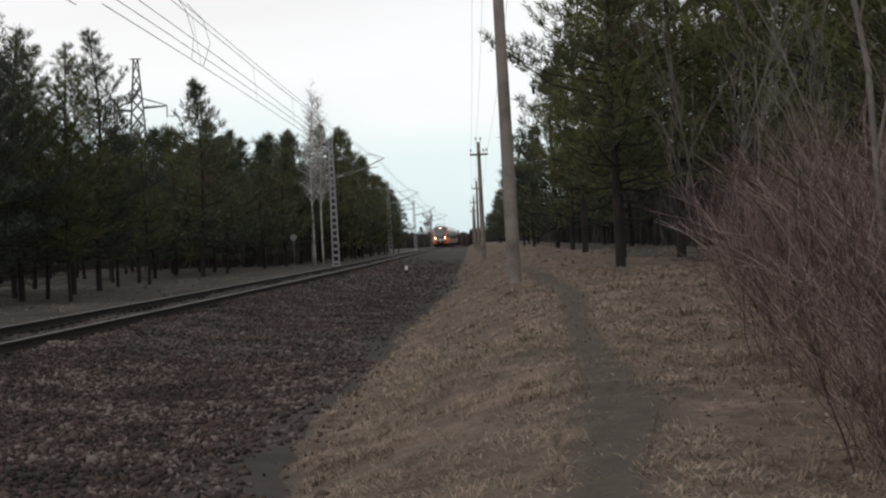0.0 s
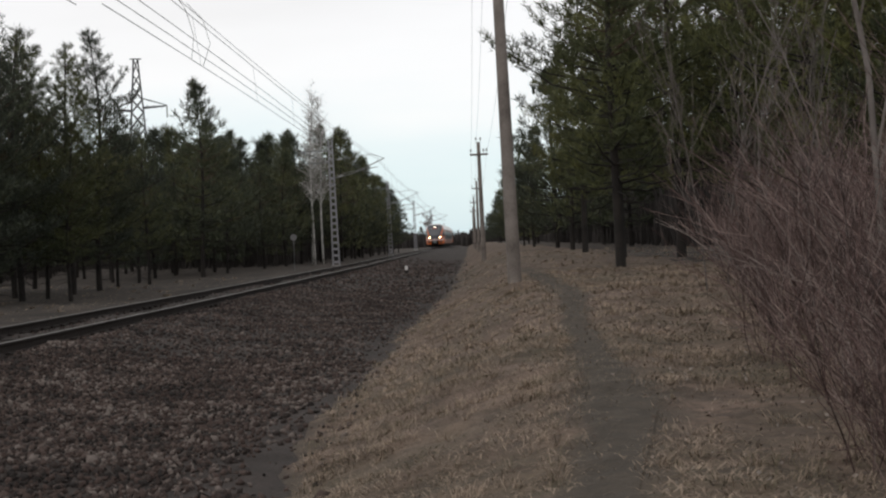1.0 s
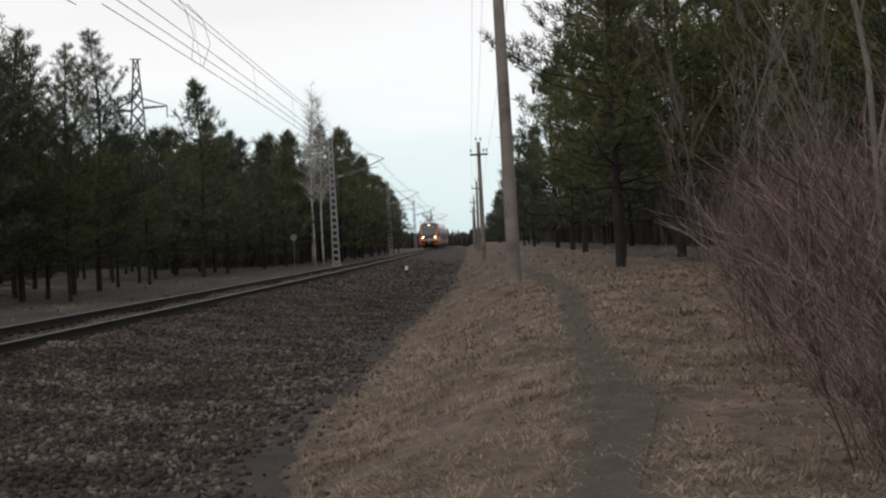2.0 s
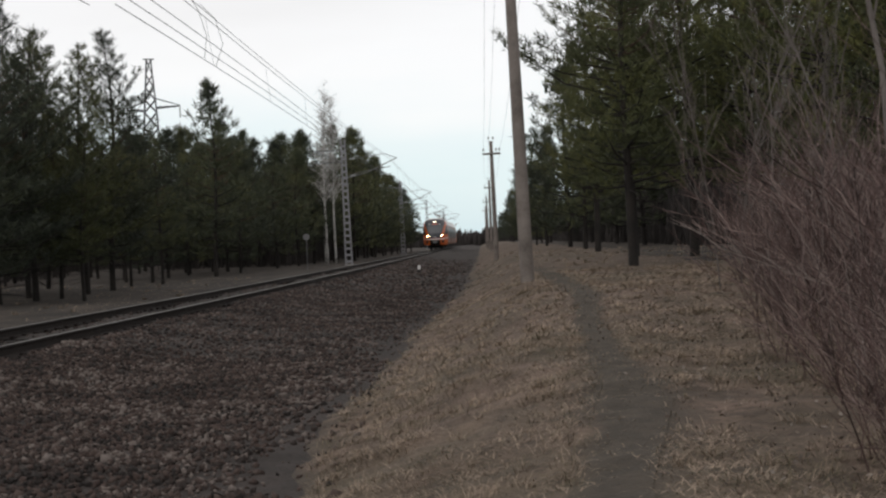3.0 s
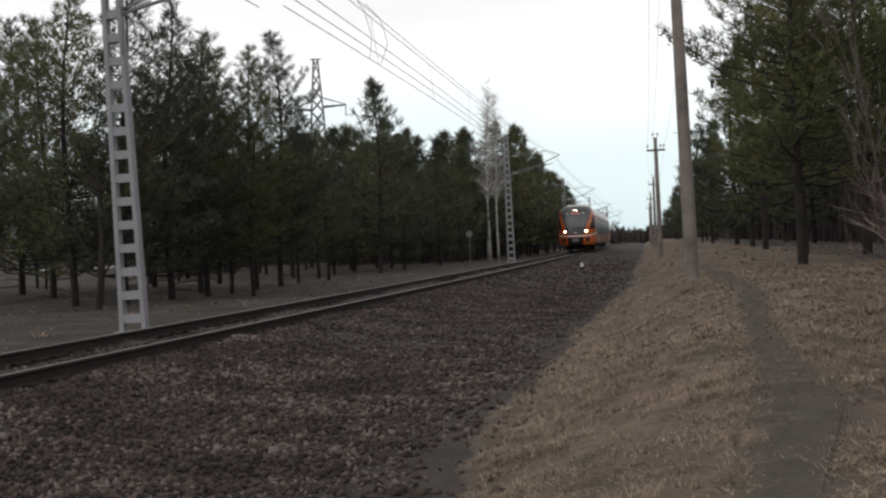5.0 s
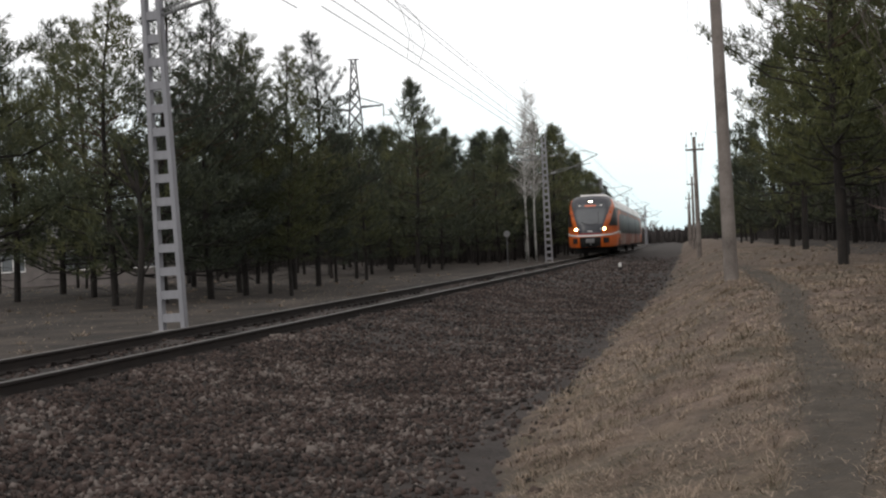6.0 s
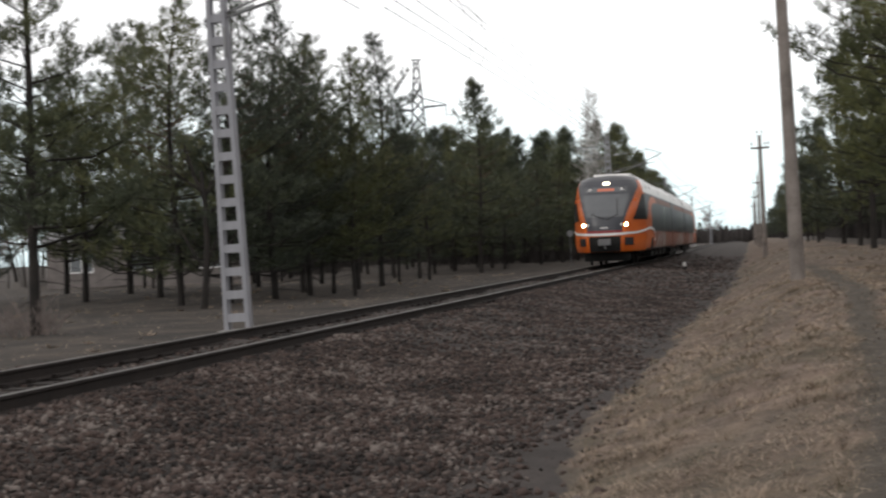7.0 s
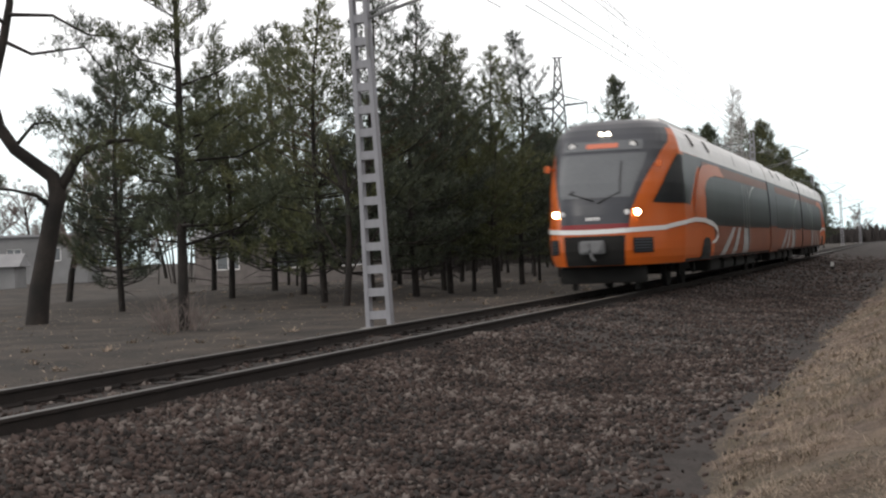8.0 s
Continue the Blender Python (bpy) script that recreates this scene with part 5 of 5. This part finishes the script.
def add_roof_gear(root, length, cab):
    """A raised white fairing on the roof, with dark slanted vents in the roof's shoulder, and seams across it."""
    spans = ((4.3, 13.4),) if cab else ((2.0, 6.5), (12.5, 17.5))
    for a, b in spans:
        box = part("roof_unit", Shape().box((-1.05, a, 4.05), (1.05, b, 4.58), bevel=0.14).mesh("roof_unit", WHITE), root)
        for s in (-1, 1):
            for y in (a + 0.9, a + 3.9):
                part("vent", side_patch(s, [(3.66, y + 0.35, y + 0.75), (3.98, y, y + 0.35)], 2, 0.02).mesh("vent", UNDER), box)
    for y in (14.6, 19.5):
        if y < length - 1:
            seam = Shape()
            for s in (-1, 1):
                seam.sheet([[flank(s, q, z, 0.012) for z in (3.5, 3.7, 3.9, 4.05, 4.15)] for q in ((y, y + 0.09) if s < 0 else (y + 0.09, y))])
            part("roof_seam", seam.mesh("roof_seam", UNDER), root)


def add_cab(root):
    mask = part("windscreen_mask", front_patch([(1.46, -0.84, 0.84), (1.7, -0.86, 0.86), (1.95, -0.93, 0.93), (2.3, -1.03, 1.03), (2.7, -1.16, 1.16), (3.1, -1.29, 1.29), (3.38, -1.38, 1.38), (3.6, -1.46, 1.46)], 14, 0.022).mesh("windscreen_mask", GREYP), root, "dark grey mask round the windscreen")
    part("windscreen", front_patch([(2.12, -0.86, 0.86), (2.5, -0.95, 0.95), (2.95, -1.05, 1.05), (3.27, -1.1, 1.1)], 10, 0.036).mesh("windscreen", SCREEN), root, "windscreen with the sky's reflection in its grey colour")
    part("brow", front_patch([(3.6, -1.46, 1.46), (3.8, -1.44, 1.44), (3.98, -1.36, 1.36), (4.12, -1.24, 1.24), (4.22, -1.04, 1.04)], 12, 0.02).mesh("brow", GREYP), root)
    disp = part("display_panel", front_patch([(3.36, -1.0, 1.0), (3.5, -1.0, 1.0), (3.63, -0.97, 0.97)], 10, 0.036).mesh("display_panel", SCREEN), root)
    part("destination_display", front_patch([(3.43, -0.4, 0.4), (3.56, -0.4, 0.4)], 6, 0.046).mesh("destination_display", SIGN_AMBER), disp, "lit amber destination display")
    for s in (-1, 1):
        for x, z, r, m, nm in ((1.0, 1.74, 0.08, LAMP_MAIN, "headlight"), (0.79, 1.74, 0.07, WHITE, "marker_light"), (0.76, 3.5, 0.085, WHITE, "upper_light"), (0.085, 3.82, 0.055, LAMP_WHITE, "top_light")):
            c = nose(s * x, z, 0.045)
            lamp = part(nm, Shape().tube([c + Vector((0, 0.05, 0)), c + Vector((0, -0.012, 0)), c + Vector((0, -0.02, 0))], [r, r, r * 0.7], 14).mesh(nm, m), root)
            ring = Shape().tube([c + Vector((0, 0.06, 0)), c + Vector((0, -0.006, 0))], r * 1.3, 14)
            part("lamp_ring", ring.mesh("lamp_ring", UNDER), lamp)
    part("red_band", front_patch([(1.345, -0.84, 0.84), (1.46, -0.84, 0.84)], 10, 0.024).mesh("red_band", DARKRED), root)
    # plain bars where the running number is
    for j in range(4):
        part("number_bar", front_patch([(1.555, -0.17 + 0.09 * j, -0.11 + 0.09 * j), (1.635, -0.17 + 0.09 * j, -0.11 + 0.09 * j)], 1, 0.036).mesh("number_bar", WHITE), root)
    line = [(-1, 7.5, 0.9), (-1, 8.35, 0.98), (-1, 8.85, 1.14), (-1, 8.7, 1.31), (-1, 7.8, 1.46), (-1, 6.3, 1.55), (-1, 4.6, 1.56), (-1, 3.4, 1.51), (-1, 2.5, 1.44), (-1, 1.8, 1.375)]
    dense = [line[0]]
    for (k, a, za), (_, b, zb) in zip(line[:-1], line[1:]):
        dense += [(k, a + (b - a) * q / 6, za + (zb - za) * q / 6) for q in range(1, 7)]
    mid = [("n", x, 1.27 + 0.07 * (abs(x) / 1.5) ** 2) for x in np.linspace(-1.48, 1.48, 17)]
    line = dense + mid + [(1, y, z) for _, y, z in dense[::-1]]
    tp = [0.5, 0.9, 1.1, 1.25, 1.2, 1.0, 0.95, 0.9, 0.9, 0.9]
    tp = list(np.interp(np.linspace(0, len(tp) - 1, len(dense)), range(len(tp)), tp))
    part("paint_stripe", ribbon(line, 0.03, 0.13, tp + [0.9] * 17 + tp[::-1]).mesh("paint_stripe", WHITE), root, "white stripe sweeping round the nose")
    # no hollow is cut here: a near-black sheet holds the recess's shade
    part("coupler_recess", front_patch([(0.43, -0.72, 0.72), (0.8, -0.74, 0.74), (1.17, -0.76, 0.76)], 8, 0.022).mesh("coupler_recess", UNDER), root)
    cp = Shape().box((-0.3, -0.22, 0.98), (0.3, 0.1, 1.3), bevel=0.03).tube([(0.12, -0.2, 1.13), (0.12, -0.34, 1.13)], [0.1, 0.13], 12).box((-0.22, -0.36, 1.02), (-0.02, -0.2, 1.24), bevel=0.02)
    coupler = part("coupler", cp.mesh("coupler", GALV), root, "grey steel automatic coupler")
    part("coupling_hook", Shape().tube([(0, -0.3, 1.0), (0.04, -0.34, 0.88), (0.1, -0.3, 0.82)], 0.03, 6).mesh("coupling_hook", GALV), coupler)
    for s in (-1, 1):
        grille = part("grille", front_patch([(0.72, s * 1.1 - 0.18, s * 1.1 + 0.18), (1.1, s * 1.1 - 0.18, s * 1.1 + 0.18)], 4, 0.026).mesh("grille", UNDER), root)
        for j in range(5):
            part("slat", front_patch([(0.75 + 0.07 * j, s * 1.1 - 0.16, s * 1.1 + 0.16), (0.79 + 0.07 * j, s * 1.1 - 0.16, s * 1.1 + 0.16)], 3, 0.04).mesh("slat", GREYP), grille)
        part("cab_window", side_patch(s, [(1.98, 1.05, 3.5), (2.3, 1.4, 3.5), (2.65, 1.85, 3.5), (2.95, 2.3, 3.5), (3.28, 2.85, 3.45)], 10, 0.03).mesh("cab_window", SIDE_GLASS), root)
        part("cab_pillar", side_patch(s, [(1.95, 3.5, 3.75), (2.3, 3.5, 4.3), (2.6, 3.5, 4.75), (2.9, 3.5, 5.3), (3.2, 3.5, 6.2), (3.36, 3.5, 7.6)], 5, 0.022).mesh("cab_pillar", GREYP), root)
        c = flank(s, 1.55, 2.95, 0.0)
        mir = Shape().tube([c, c + Vector((s * 0.16, -0.12, 0.03))], 0.02, 6).box(tuple(c + Vector((s * 0.17 - 0.07, -0.2, -0.08))), tuple(c + Vector((s * 0.17 + 0.07, -0.1, 0.1))), bevel=0.02)
        part("mirror_camera", mir.mesh("mirror_camera", ORANGE), root)
    # bogie cut-outs: their shade is painted on the closed flank as dark patches
    for s in (-1, 1):
        part("wheel_arch", side_patch(s, [(0.43, 5.7, 7.5), (0.8, 5.8, 7.4), (0.98, 6.0, 7.2), (1.06, 6.3, 6.9)], 5, 0.02).mesh("wheel_arch", UNDER), root)
    for x0, x1, z1 in ((0.62, 0.32, 3.05), (-0.62, 0.0, 2.12)):
        pts = [nose(0.1 if x0 > 0 else -0.5, 1.98 if x0 > 0 else 2.3, 0.05), nose(x0, 2.25, 0.06), nose(x0 * 0.95 if x0 > 0 else x1, 2.6 if x0 > 0 else 2.05, 0.06)]
        if x0 > 0:
            pts.append(nose(0.56, 3.05, 0.05))
        part("wiper", Shape().tube(pts, 0.018, 5).mesh("wiper", RUBBER), root)
    part("plough", Shape().box((-1.1, 0.95, 0.24), (1.1, 1.1, 0.66), bevel=0.04).mesh("plough", UNDER), root)
    for s in (-0.8, 0.8):
        part("guard_iron", Shape().box((s - 0.06, 1.25, 0.06), (s + 0.06, 1.4, 0.7), bevel=0.015).mesh("guard_iron", UNDER), root)


def build_train():
    cars = []
    for j, (ln, cab) in enumerate(((24.4, True), (17.0, False), (23.6, True))):
        root = thing("railcar", "orange and dark grey railcar with rounded cab and lit lamps" if j == 0 else "orange and dark grey railcar with tinted windows and white roof", "train", "railcars of the train")
        part("body", car_shell(ln, cab), root)
        for s in (-1, 1):
            add_flank(root, s, ln, cab)
        add_roof_gear(root, ln, cab)
        if cab:
            add_cab(root)
        if cab:
            add_bogie(root, 6.5)
            add_bogie(root, ln - 0.1)
            part("gangway", Shape().box((-1.35, ln - 0.3, 0.75), (1.35, ln + 0.28, 3.95), bevel=0.1).mesh("gangway", RUBBER), root, "black rubber gangway bellows")
        for q in range(4):
            a = (9.2 if cab else 2.4) + q * 3.1
            part("underfloor_box", Shape().box((-1.45, a, 0.3), (1.45, a + 2.4, 0.66), bevel=0.05).mesh("underfloor_box", UNDER), root)
        if not cab:
            pan = Shape()
            for s in (-0.5, 0.5):
                pan.tube([(s, 9.0, 4.3), (s * 0.8, 7.9, 4.5), (s * 0.6, 9.2, 4.62)], 0.03, 5)
            pan.tube([(-0.85, 9.2, 4.56), (-0.55, 9.2, 4.64), (0.55, 9.2, 4.64), (0.85, 9.2, 4.56)], 0.03, 5).box((-0.7, 8.6, 4.2), (0.7, 9.6, 4.36))
            part("pantograph", pan.mesh("pantograph", GALV), root)
        cars.append((root, ln, j == 2))
    return cars


def motions(cars):
    """The train runs towards the camera at an even speed along the track."""
    times = [0.5 * k for k in range(17)]
    start = 0.0
    for root, ln, turned in cars:
        rows = []
        for t in times:
            tip = 32.2 + 32.2 * (8 - t) + start
            a, b = tip + 3.0, tip + ln - 3.0
            yaw = -math.atan2(track(b) - track(a), b - a)
            x, y, deg = track(a) + 3.0 * math.sin(yaw), a - 3.0 * math.cos(yaw), math.degrees(yaw)
            if turned:
                x, y, deg = track(b) - 3.0 * math.sin(yaw), b + 3.0 * math.cos(yaw), deg + 180
            rows.append((t, pose(x, y, RAIL, 0, 0, deg)))
        walk(root, rows)
        start += ln


# ---- the place ----
build_ground()
footpath = build_path()
build_rails()
build_masts()
build_wires()
build_poles()
build_pylon()
build_small_signs()
build_houses()
build_woods()
build_bare_trees()
build_thicket()
build_far_woods()
scatter_stones()
scatter_grass(footpath)
scatter_litter()
train = build_train()
motions(train)
